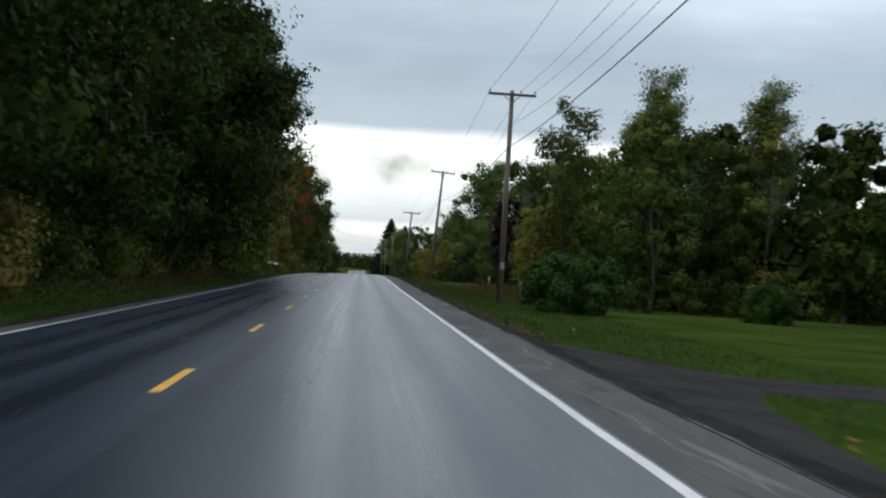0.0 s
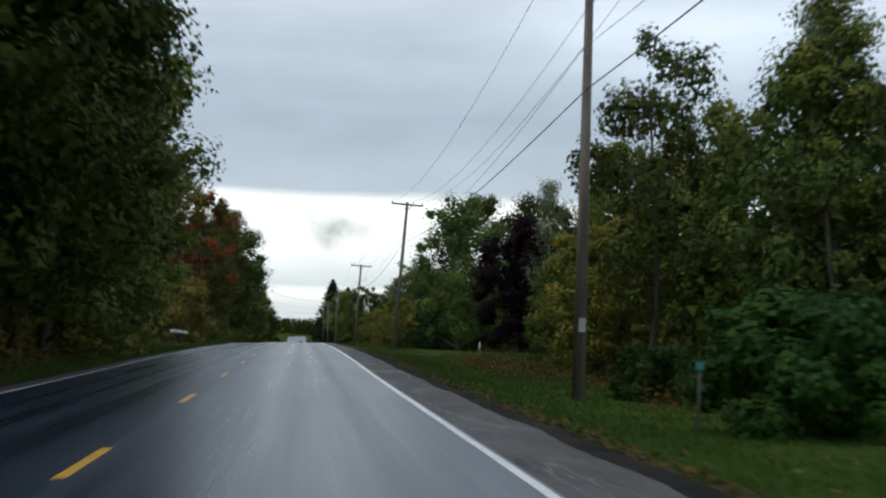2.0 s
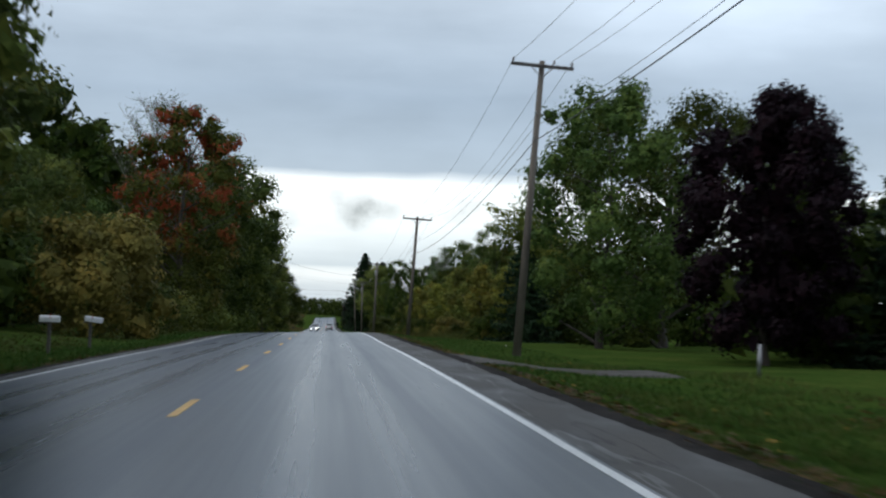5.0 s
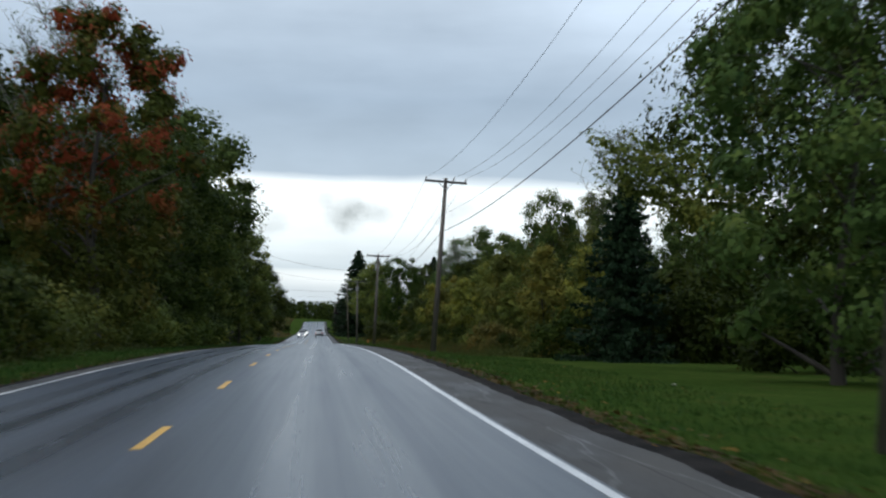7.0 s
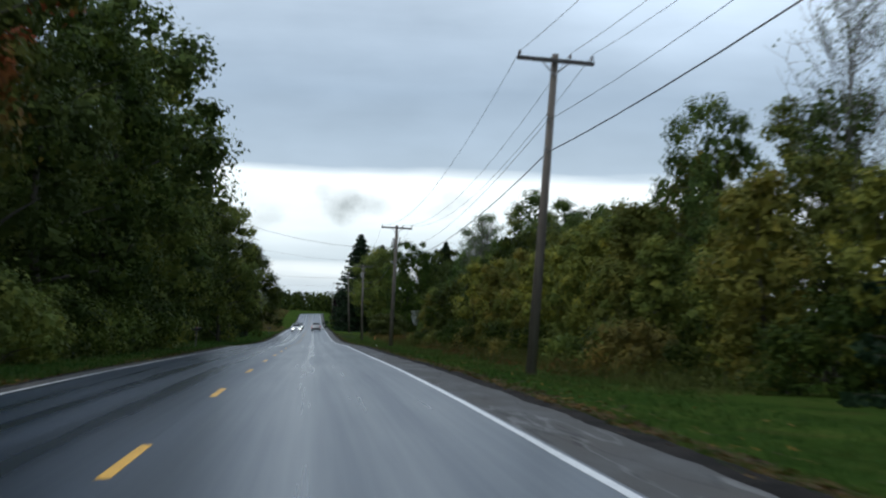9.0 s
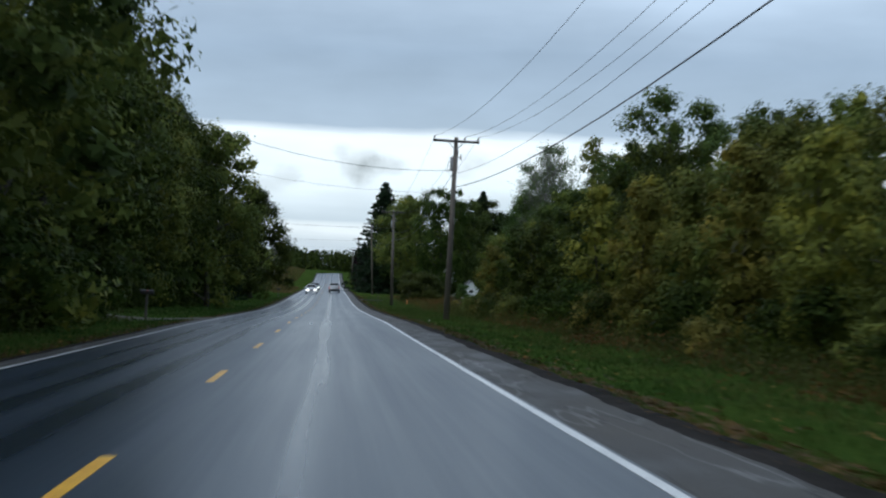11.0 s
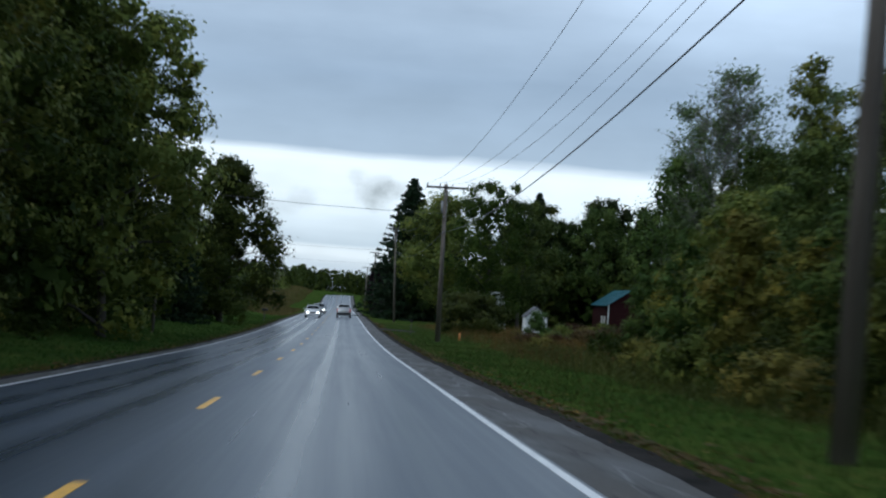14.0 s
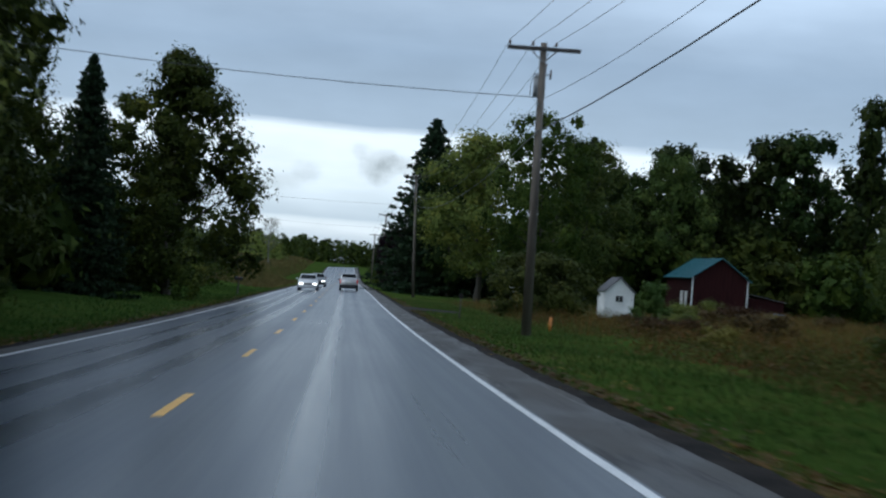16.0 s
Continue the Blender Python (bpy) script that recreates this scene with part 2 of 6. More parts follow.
def foliage(name, stops, rough=0.55, patch_color=None, patch_scale=0.35, patch_at=0.55, patch_from=5.0):
    """Leaves: colour differs leaf by leaf and tree by tree; some light passes through them."""
    m, n, l, b = nodes(name)
    geo, info = n.new("ShaderNodeNewGeometry"), n.new("ShaderNodeObjectInfo")
    r = ramp_node(n, stops)
    tc = n.new("ShaderNodeTexCoord").outputs["Object"]
    cl = noise_node(n, l, 0.6, 3, tc)
    mth = n.new("ShaderNodeMath")
    mth.operation = "MULTIPLY_ADD"
    l.new(geo.outputs["Random Per Island"], mth.inputs[0])
    mth.inputs[1].default_value = 0.24
    half = n.new("ShaderNodeMath")
    half.operation = "MULTIPLY_ADD"
    l.new(cl.outputs["Fac"], half.inputs[0])
    half.inputs[1].default_value, half.inputs[2].default_value = 1.2, -0.25
    l.new(half.outputs[0], mth.inputs[2])
    l.new(mth.outputs[0], r.inputs[0])
    color = r.outputs[0]
    if patch_color:
        pt = noise_node(n, l, patch_scale, 2, tc)
        pr = ramp_node(n, [(patch_at, (0, 0, 0)), (patch_at + 0.07, (1, 1, 1))])
        l.new(pt.outputs["Fac"], pr.inputs[0])
        sx = n.new("ShaderNodeSeparateXYZ")
        l.new(tc, sx.inputs[0])
        hi = n.new("ShaderNodeMapRange")
        hi.inputs["From Min"].default_value, hi.inputs["From Max"].default_value, hi.inputs["To Max"].default_value = patch_from, patch_from + 3, 0.85
        l.new(sx.outputs["Z"], hi.inputs["Value"])
        both = n.new("ShaderNodeMath")
        both.operation = "MULTIPLY"
        l.new(pr.outputs[0], both.inputs[0])
        l.new(hi.outputs[0], both.inputs[1])
        color = mix_node(n, l, both.outputs[0], color, patch_color)
    hsv = n.new("ShaderNodeHueSaturation")
    hv = n.new("ShaderNodeMapRange")
    hv.inputs["To Min"].default_value, hv.inputs["To Max"].default_value = 0.488, 0.522
    l.new(info.outputs["Random"], hv.inputs["Value"])
    l.new(hv.outputs[0], hsv.inputs["Hue"])
    vv = n.new("ShaderNodeMapRange")
    vv.inputs["To Min"].default_value, vv.inputs["To Max"].default_value = 1.0, 1.5
    l.new(info.outputs["Random"], vv.inputs["Value"])
    l.new(vv.outputs[0], hsv.inputs["Value"])
    l.new(color, hsv.inputs["Color"])
    l.new(hsv.outputs[0], b.inputs["Base Color"])
    b.inputs["Roughness"].default_value = rough
    b.inputs["Specular IOR Level"].default_value = 0.06
    tr, mx = n.new("ShaderNodeBsdfTranslucent"), n.new("ShaderNodeMixShader")
    l.new(hsv.outputs[0], tr.inputs["Color"])
    mx.inputs[0].default_value = 0.22
    l.new(b.outputs[0], mx.inputs[1])
    l.new(tr.outputs[0], mx.inputs[2])
    l.new(mx.outputs[0], n["Material Output"].inputs["Surface"])
    return m


def cracked_shoulder():
    """Older, drier asphalt: mottled, with wandering cracks, sealed pale seams and dark damp patches."""
    m, n, l, b = nodes("worn_shoulder_asphalt")
    tc = n.new("ShaderNodeTexCoord").outputs["Object"]
    blot = noise_node(n, l, 1.0, 6, tc, (1.3, 0.35, 1))
    grain = noise_node(n, l, 45.0, 4, tc)
    r = ramp_node(n, [(0.30, (0.034, 0.031, 0.028)), (0.52, (0.062, 0.058, 0.053)), (0.72, (0.100, 0.094, 0.086))])
    l.new(blot.outputs["Fac"], r.inputs[0])
    # seams and cracks: thin contour lines of a stretched noise
    def lines(scale, stretch, width, level):
        t = noise_node(n, l, scale, 4, tc, stretch)
        d = n.new("ShaderNodeMath")
        d.operation = "SUBTRACT"
        l.new(t.outputs["Fac"], d.inputs[0])
        d.inputs[1].default_value = level
        a = n.new("ShaderNodeMath")
        a.operation = "ABSOLUTE"
        l.new(d.outputs[0], a.inputs[0])
        k = n.new("ShaderNodeMapRange")
        for key, v in (("From Min", 0.0), ("From Max", width), ("To Min", 1.0), ("To Max", 0.0)):
            k.inputs[key].default_value = v
        l.new(a.outputs[0], k.inputs["Value"])
        return k.outputs[0]

    crack = lines(1.0, (1.9, 0.10, 1), 0.011, 0.5)
    seam = lines(1.0, (1.3, 0.09, 4), 0.010, 0.53)
    col = mix_node(n, l, crack, r.outputs[0], (0.016, 0.015, 0.015))
    half = n.new("ShaderNodeMath")
    half.operation = "MULTIPLY"
    l.new(seam, half.inputs[0])
    half.inputs[1].default_value = 0.8
    col = mix_node(n, l, half.outputs[0], col, (0.19, 0.19, 0.185))
    rg = ramp_node(n, [(0.3, (0.72,) * 3), (0.7, (1.3,) * 3)])
    l.new(grain.outputs["Fac"], rg.inputs[0])
    l.new(mix_node(n, l, 1.0, col, rg.outputs[0], "MULTIPLY"), b.inputs["Base Color"])
    b.inputs["Specular IOR Level"].default_value = 0.3
    ro = ramp_node(n, [(0.35, (0.5,) * 3), (0.65, (0.8,) * 3)])
    l.new(blot.outputs["Fac"], ro.inputs[0])
    l.new(ro.outputs[0], b.inputs["Roughness"])
    bp = n.new("ShaderNodeBump")
    bp.inputs["Strength"].default_value, bp.inputs["Distance"].default_value = 0.4, 0.01
    l.new(grain.outputs["Fac"], bp.inputs["Height"])
    l.new(bp.outputs[0], b.inputs["Normal"])
    return m


LEFT_LANE = [(-4.0, 0.50), (-3.2, 0.62), (-2.75, 0.38), (-2.35, 0.58), (-1.95, 0.32), (-1.5, 0.60), (-0.95, 0.32), (-0.55, 0.52), (0.05, 0.64), (0.4, 0.50)]
M_ROAD = wet_asphalt("wet_asphalt", (0.004, 0.010, 0.021), (0.013, 0.030, 0.057), 0.20, 0.43, 0,
                     [LEFT_LANE + [(0.8, 0.50), (1.2, 0.44), (1.5, 0.42), (1.85, 0.56), (2.2, 0.44), (2.45, 0.46), (2.75, 0.60), (3.1, 0.48), (4.0, 0.52)],
                      LEFT_LANE + [(0.8, 0.46), (1.2, 0.49), (1.38, 0.31), (1.46, 0.33), (1.74, 0.55), (2.0, 0.48), (2.35, 0.58), (2.65, 0.46), (3.05, 0.56), (4.0, 0.52)]])
M_SHOULDER = cracked_shoulder()
M_WHITE_LINE = surface("white_road_paint", (0.72, 0.72, 0.72), (0.90, 0.90, 0.89), 2.0, 45.0, 0.30, 0.0, vary=0.25)
M_YELLOW_LINE = surface("yellow_road_paint", (0.72, 0.36, 0.02), (0.90, 0.50, 0.04), 2.0, 45.0, 0.40, 0.0, vary=0.2)
M_GRAVEL = surface("dark_gravel", (0.010, 0.009, 0.0085), (0.034, 0.030, 0.027), 1.5, 14.0, 0.9, 0.6, vary=0.35, spec=0.05)
M_BARK = surface("bark", (0.030, 0.025, 0.020), (0.075, 0.065, 0.052), 2.0, 14.0, 0.85, 0.6, stretch=(1, 1, 0.15))
M_PALE_BARK = surface("pale_bark", (0.10, 0.095, 0.085), (0.20, 0.19, 0.17), 2.0, 12.0, 0.8, 0.4, stretch=(1, 1, 0.2))
M_POLE = surface("weathered_pole_wood", (0.080, 0.067, 0.056), (0.18, 0.155, 0.128), 1.5, 22.0, 0.8, 0.4, stretch=(3, 3, 0.2))
M_ARM = surface("dark_crossarm_wood", (0.035, 0.032, 0.030), (0.075, 0.068, 0.062), 3.0, 20.0, 0.75, 0.3, stretch=(0.2, 3, 3))
M_METAL = surface("galvanised_metal", (0.22, 0.23, 0.24), (0.34, 0.35, 0.36), 4.0, 30.0, 0.5, 0.05, 0.8)
M_TRANSFORMER = surface("grey_transformer_paint", (0.26, 0.28, 0.29), (0.36, 0.38, 0.39), 4.0, 30.0, 0.45, 0.05)
M_PORCELAIN = plain("porcelain_insulator", (0.16, 0.13, 0.12), 0.25)
M_WIRE = plain("weathered_wire", (0.05, 0.05, 0.055), 0.6)

G1, G2, G3 = (0.024, 0.042, 0.012), (0.060, 0.086, 0.021), (0.135, 0.152, 0.034)
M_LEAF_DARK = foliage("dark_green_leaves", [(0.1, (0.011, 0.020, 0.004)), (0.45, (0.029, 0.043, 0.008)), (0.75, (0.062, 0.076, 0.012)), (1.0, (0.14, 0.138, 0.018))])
M_LEAF = foliage("green_leaves", [(0.1, G1), (0.5, G2), (0.9, G3)])
M_LEAF_TURN = foliage("turning_leaves", [(0.1, (0.042, 0.060, 0.016)), (0.5, (0.108, 0.126, 0.028)), (0.9, (0.23, 0.205, 0.040))])
M_LEAF_YELLOW = foliage("yellowing_leaves", [(0.1, (0.054, 0.066, 0.017)), (0.5, (0.140, 0.140, 0.028)), (0.9, (0.30, 0.230, 0.038))])
M_LEAF_OLIVE = foliage("olive_brown_leaves", [(0.1, (0.062, 0.062, 0.018)), (0.5, (0.150, 0.130, 0.034)), (0.9, (0.28, 0.19, 0.045))])
M_LEAF_BUSH = foliage("dark_olive_leaves", [(0.1, (0.018, 0.024, 0.007)), (0.5, (0.040, 0.047, 0.011)), (0.9, (0.088, 0.084, 0.019))])
M_LEAF_RED = foliage("red_and_green_maple_leaves", [(0.1, (0.030, 0.044, 0.009)), (0.5, (0.066, 0.074, 0.014)), (0.9, (0.15, 0.105, 0.020))],
                     patch_color=(0.26, 0.042, 0.024), patch_scale=0.62, patch_at=0.50)
M_LEAF_PURPLE = foliage("purple_leaves", [(0.1, (0.007, 0.0045, 0.006)), (0.5, (0.012, 0.006, 0.009)), (0.9, (0.024, 0.010, 0.013))])
# darker copy of the dark green leaves, with the far trees' shade in its colour
M_LEAF_SHADE = foliage("shaded_dark_green_leaves", [(0.1, (0.009, 0.016, 0.005)), (0.45, (0.020, 0.032, 0.008)), (0.75, (0.042, 0.056, 0.012)), (1.0, (0.09, 0.095, 0.016))])
M_RUSSET = foliage("dark_russet_leaves", [(0.1, (0.026, 0.018, 0.010)), (0.5, (0.058, 0.036, 0.016)), (0.9, (0.12, 0.06, 0.025))])
M_LEAF_GREY = foliage("grey_green_leaves", [(0.1, (0.06, 0.085, 0.036)), (0.5, (0.12, 0.155, 0.068)), (0.9, (0.20, 0.235, 0.11))])
M_LEAF_LUSH = foliage("lush_green_leaves", [(0.1, (0.012, 0.030, 0.007)), (0.5, (0.028, 0.062, 0.013)), (0.9, (0.062, 0.108, 0.022))])
M_NEEDLE = foliage("spruce_needles", [(0.1, (0.010, 0.020, 0.010)), (0.5, (0.019, 0.036, 0.017)), (0.9, (0.040, 0.060, 0.026))])
M_LEAF_GOLD = foliage("bright_yellow_leaves", [(0.1, (0.16, 0.12, 0.012)), (0.5, (0.30, 0.21, 0.016)), (0.9, (0.42, 0.27, 0.02))])


def meadow():
    """Mown verge, damp leaf-strewn edge and rough field in one sheet."""
    m, n, l, b = nodes("grass_ground")
    tc = n.new("ShaderNodeTexCoord").outputs["Object"]
    a = noise_node(n, l, 0.22, 6, tc)
    f = noise_node(n, l, 3.0, 5, tc)
    g = noise_node(n, l, 40.0, 3, tc, (1, 0.5, 1))
    green = ramp_node(n, [(0.32, (0.024, 0.047, 0.010)), (0.52, (0.046, 0.080, 0.016)), (0.68, (0.086, 0.102, 0.025))])
    l.new(mix_node(n, l, 0.45, a.outputs["Fac"], f.outputs["Fac"]), green.inputs[0])
    litter = ramp_node(n, [(0.55, (0, 0, 0)), (0.72, (1, 1, 1))])
    l.new(noise_node(n, l, 0.8, 6, tc).outputs["Fac"], litter.inputs[0])
    half = n.new("ShaderNodeMath")
    half.operation = "MULTIPLY"
    l.new(litter.outputs[0], half.inputs[0])
    half.inputs[1].default_value = 0.35
    col = mix_node(n, l, half.outputs[0], green.outputs[0], (0.085, 0.060, 0.026))
    # leaf mould gathered beside the gravel
    sx = n.new("ShaderNodeSeparateXYZ")
    l.new(tc, sx.inputs[0])
    side = n.new("ShaderNodeMath")
    side.operation = "ABSOLUTE"
    l.new(sx.outputs["X"], side.inputs[0])
    wander = n.new("ShaderNodeMath")
    wander.operation = "MULTIPLY_ADD"
    l.new(f.outputs["Fac"], wander.inputs[0])
    wander.inputs[1].default_value = 1.6
    l.new(side.outputs[0], wander.inputs[2])
    mould = n.new("ShaderNodeMapRange")
    for k, v in (("From Min", 5.6), ("From Max", 6.8), ("To Min", 0.8), ("To Max", 0.0)):
        mould.inputs[k].default_value = v
    l.new(wander.outputs[0], mould.inputs["Value"])
    along = n.new("ShaderNodeMapRange")
    for k, v in (("From Min", 500.0), ("From Max", 560.0), ("To Min", 1.0), ("To Max", 0.0)):
        along.inputs[k].default_value = v
    l.new(sx.outputs["Y"], along.inputs["Value"])
    some = n.new("ShaderNodeMath")
    some.operation = "MULTIPLY"
    l.new(mould.outputs[0], some.inputs[0])
    l.new(along.outputs[0], some.inputs[1])
    col = mix_node(n, l, some.outputs[0], col, (0.060, 0.038, 0.015))
    rg = ramp_node(n, [(0.3, (0.65,) * 3), (0.7, (1.35,) * 3)])
    l.new(g.outputs["Fac"], rg.inputs[0])
    l.new(mix_node(n, l, 1.0, col, rg.outputs[0], "MULTIPLY"), b.inputs["Base Color"])
    b.inputs["Roughness"].default_value = 0.8
    b.inputs["Specular IOR Level"].default_value = 0.0
    bp = n.new("ShaderNodeBump")
    bp.inputs["Strength"].default_value, bp.inputs["Distance"].default_value = 0.7, 0.05
    l.new(g.outputs["Fac"], bp.inputs["Height"])
    l.new(bp.outputs[0], b.inputs["Normal"])
    return m


M_GRASS = meadow()


# ---------- mesh helpers ----------
def mesh_of(name, verts, faces, material, smooth_faces=False):
    me = bpy.data.meshes.new(name)
    me.from_pydata([tuple(v) for v in verts], [], faces)
    me.update()
    if material:
        me.materials.append(material)
    if smooth_faces:
        me.shade_smooth()
    return me


def part_mesh(name, me, parent, label=""):
    ob = new(name, me)
    ob.parent = parent
    if label:
        tagged(ob, label)
    return ob


def part(name, bm, material, parent, label="", soft=False):
    me = bpy.data.meshes.new(name)
    bm.to_mesh(me)
    bm.free()
    me.materials.append(material)
    if soft:
        me.shade_smooth()
    return part_mesh(name, me, parent, label)


def thing(name, label, category, m=None, group="", kind=""):
    ob = new(name)
    ob.matrix_basis = m or Matrix()
    return tagged(ob, label, category, group, kind)


def box(bm, x0, x1, y0, y1, z0, z1, bevel=0.0):
    made = bmesh.ops.create_cube(bm, size=1, matrix=Matrix.Translation(((x0 + x1) / 2, (y0 + y1) / 2, (z0 + z1) / 2))
                                 @ Matrix.Diagonal((x1 - x0, y1 - y0, z1 - z0, 1)))
    if bevel:
        vs = set(made["verts"])
        bmesh.ops.bevel(bm, geom=[e for e in bm.edges if e.verts[0] in vs], offset=bevel, segments=2, affect="EDGES", profile=0.6)
    return bm


def rod(bm, p, q, r0, r1=None, sides=10):
    p, q = Vector(p), Vector(q)
    m = Matrix.Translation((p + q) / 2) @ (q - p).to_track_quat("Z", "Y").to_matrix().to_4x4()
    bmesh.ops.create_cone(bm, cap_ends=True, segments=sides, radius1=r0, radius2=r0 if r1 is None else r1, depth=(q - p).length, matrix=m)
    return bm


def tube(verts, faces, pts, radii, sides=6):
    """A bent, tapered tube appended to verts and faces."""
    start = len(verts)
    for i, p in enumerate(pts):
        p = Vector(p)
        d = (Vector(pts[min(i + 1, len(pts) - 1)]) - Vector(pts[max(i - 1, 0)])).normalized()
        u = d.orthogonal().normalized()
        w = d.cross(u)
        for k in range(sides):
            a = 2 * math.pi * k / sides
            verts.append(p + (u * math.cos(a) + w * math.sin(a)) * radii[i])
    for i in range(len(pts) - 1):
        for k in range(sides):
            a, b = start + i * sides + k, start + i * sides + (k + 1) % sides
            faces.append((a, b, b + sides, a + sides))
    faces.append(tuple(start + (len(pts) - 1) * sides + k for k in range(sides)))


def leaves(name, centers, size, material, rng, normals=None, along=None, hearts=None):
    """One mesh of many small pointed leaves, one at each centre, facing roughly the given way, round the ragged hearts of its clumps."""
    n = len(centers)
    nn = rng.normal(size=(n, 3)) * (1.0 if normals is None else 0.30)
    if normals is not None:
        nn = nn + normals
    nn /= np.linalg.norm(nn, axis=1, keepdims=True) + 1e-9
    t = rng.normal(size=(n, 3)) if along is None else along + rng.normal(size=(n, 3)) * 0.35
    t -= nn * (t * nn).sum(1, keepdims=True)
    t /= np.linalg.norm(t, axis=1, keepdims=True) + 1e-9
    w = np.cross(nn, t)
    s = np.asarray(size).reshape(-1, 1) * rng.uniform(0.6, 1.35, (n, 1))
    v = np.stack([centers + t * s * 0.65, centers - t * s * 0.35 + w * s * 0.5, centers - t * s * 0.35 - w * s * 0.5], 1).reshape(-1, 3)
    corners = np.arange(3 * n)
    if hearts is not None:
        corners = np.concatenate([corners, 3 * n + hearts[1].ravel()])
        v = np.concatenate([v, hearts[0]])
    me = bpy.data.meshes.new(name)
    me.vertices.add(len(v))
    me.vertices.foreach_set("co", v.astype(np.float32).ravel())
    me.loops.add(len(corners))
    me.loops.foreach_set("vertex_index", corners.astype(np.int32))
    me.polygons.add(len(corners) // 3)
    me.polygons.foreach_set("loop_start", np.arange(0, len(corners), 3, dtype=np.int32))
    me.update(calc_edges=True)
    me.materials.append(material)
    return me


# ---------- trees ----------
def crown_points(rng, h, r, base, n, lobes, lobe_r, shell=0.62, lean=0.0, inner=0.14):
    """Leaf centres and facings on the outsides of many leafy lobes that make up an uneven crown."""
    hz, cz = (h - base) / 2, (h + base) / 2
    d = rng.normal(size=(lobes, 3))
    d /= np.linalg.norm(d, axis=1, keepdims=True)
    rad = rng.uniform(0.16, 0.96, lobes) ** 0.6
    c = d * rad[:, None] * np.array([r, r, hz]) * 0.86
    taper = 1 - 0.45 * np.clip(c[:, 2] / hz, 0, 1) ** 1.5
    c[:, :2] *= taper[:, None]
    big = lobe_r * r * rng.uniform(0.45, 1.3, lobes)
    which = rng.choice(lobes, n, p=big**2 / (big**2).sum())
    u = rng.normal(size=(n, 3))
    u[:, 2] += 0.35
    u /= np.linalg.norm(u, axis=1, keepdims=True)
    lump = 1 + 0.16 * np.sin(u[:, 0] * 7 + which * 1.7) + 0.16 * np.sin(u[:, 1] * 8 + which * 2.3) + 0.14 * np.sin(u[:, 2] * 9 + which)
    p = c[which] + u * (big[which] * lump * rng.uniform(shell, 1.0, n) ** 0.5)[:, None] * np.array([1, 1, 0.8])
    k = int(n * inner)
    if k:
        # dense hearts of the lobes, so that no light shows through them
        p[:k] = c[which[:k]] + u[:k] * (big[which[:k]] * rng.uniform(0, 0.55, k))[:, None] * np.array([1, 1, 0.8])
    # bring the crown to its stated height and spread
    p[:, 2] *= hz / np.percentile(p[:, 2], 99.6)
    f = r / np.percentile(np.hypot(p[:, 0], p[:, 1]), 98.5)
    p[:, :2] *= f
    c[:, :2] *= f
    p[:, 2] += cz
    low = p[:, 2] < 0.12
    p[low, 2] = rng.uniform(0.05, 0.35 * h, low.sum()) if base < 0 else 0.12
    c[:, 2] = np.maximum(c[:, 2] + cz, max(base * 0.8, 0.2))
    p[:, 0] += lean * p[:, 2] / h
    c[:, 0] += lean * c[:, 2] / h
    size = np.ones(n)
    size[:k] = 1.7
    return c, p, u + np.array([0, 0, 0.25]), size


def clump_hearts(rng, c, big, count, reach=0.68, size=0.5, most=0.55):
    """Coarse sprays inside each clump, so that little light shows through it: corners and faces."""
    m = len(c) * count
    k = np.repeat(np.arange(len(c)), count)
    u = rng.normal(size=(m, 3))
    u /= np.linalg.norm(u, axis=1, keepdims=True)
    at = c[k] + u * (big[k] * reach * rng.uniform(0.15, 1.0, m) ** 0.6)[:, None] * np.array([1, 1, 0.86])
    face = u + rng.normal(size=(m, 3)) * 0.5
    face /= np.linalg.norm(face, axis=1, keepdims=True)
    t = np.cross(face, rng.normal(size=(m, 3)))
    t /= np.linalg.norm(t, axis=1, keepdims=True)
    w = np.cross(face, t)
    d = (np.minimum(big[k] * size, most) * rng.uniform(0.6, 1.25, m))[:, None]
    v = np.stack([at + t * d * 0.7, at - t * d * 0.45 + w * d * 0.6, at - t * d * 0.35 - w * d * 0.6], 1).reshape(-1, 3)
    v[:, 2] = np.maximum(v[:, 2], 0.05)
    return v, np.arange(3 * m).reshape(-1, 3)


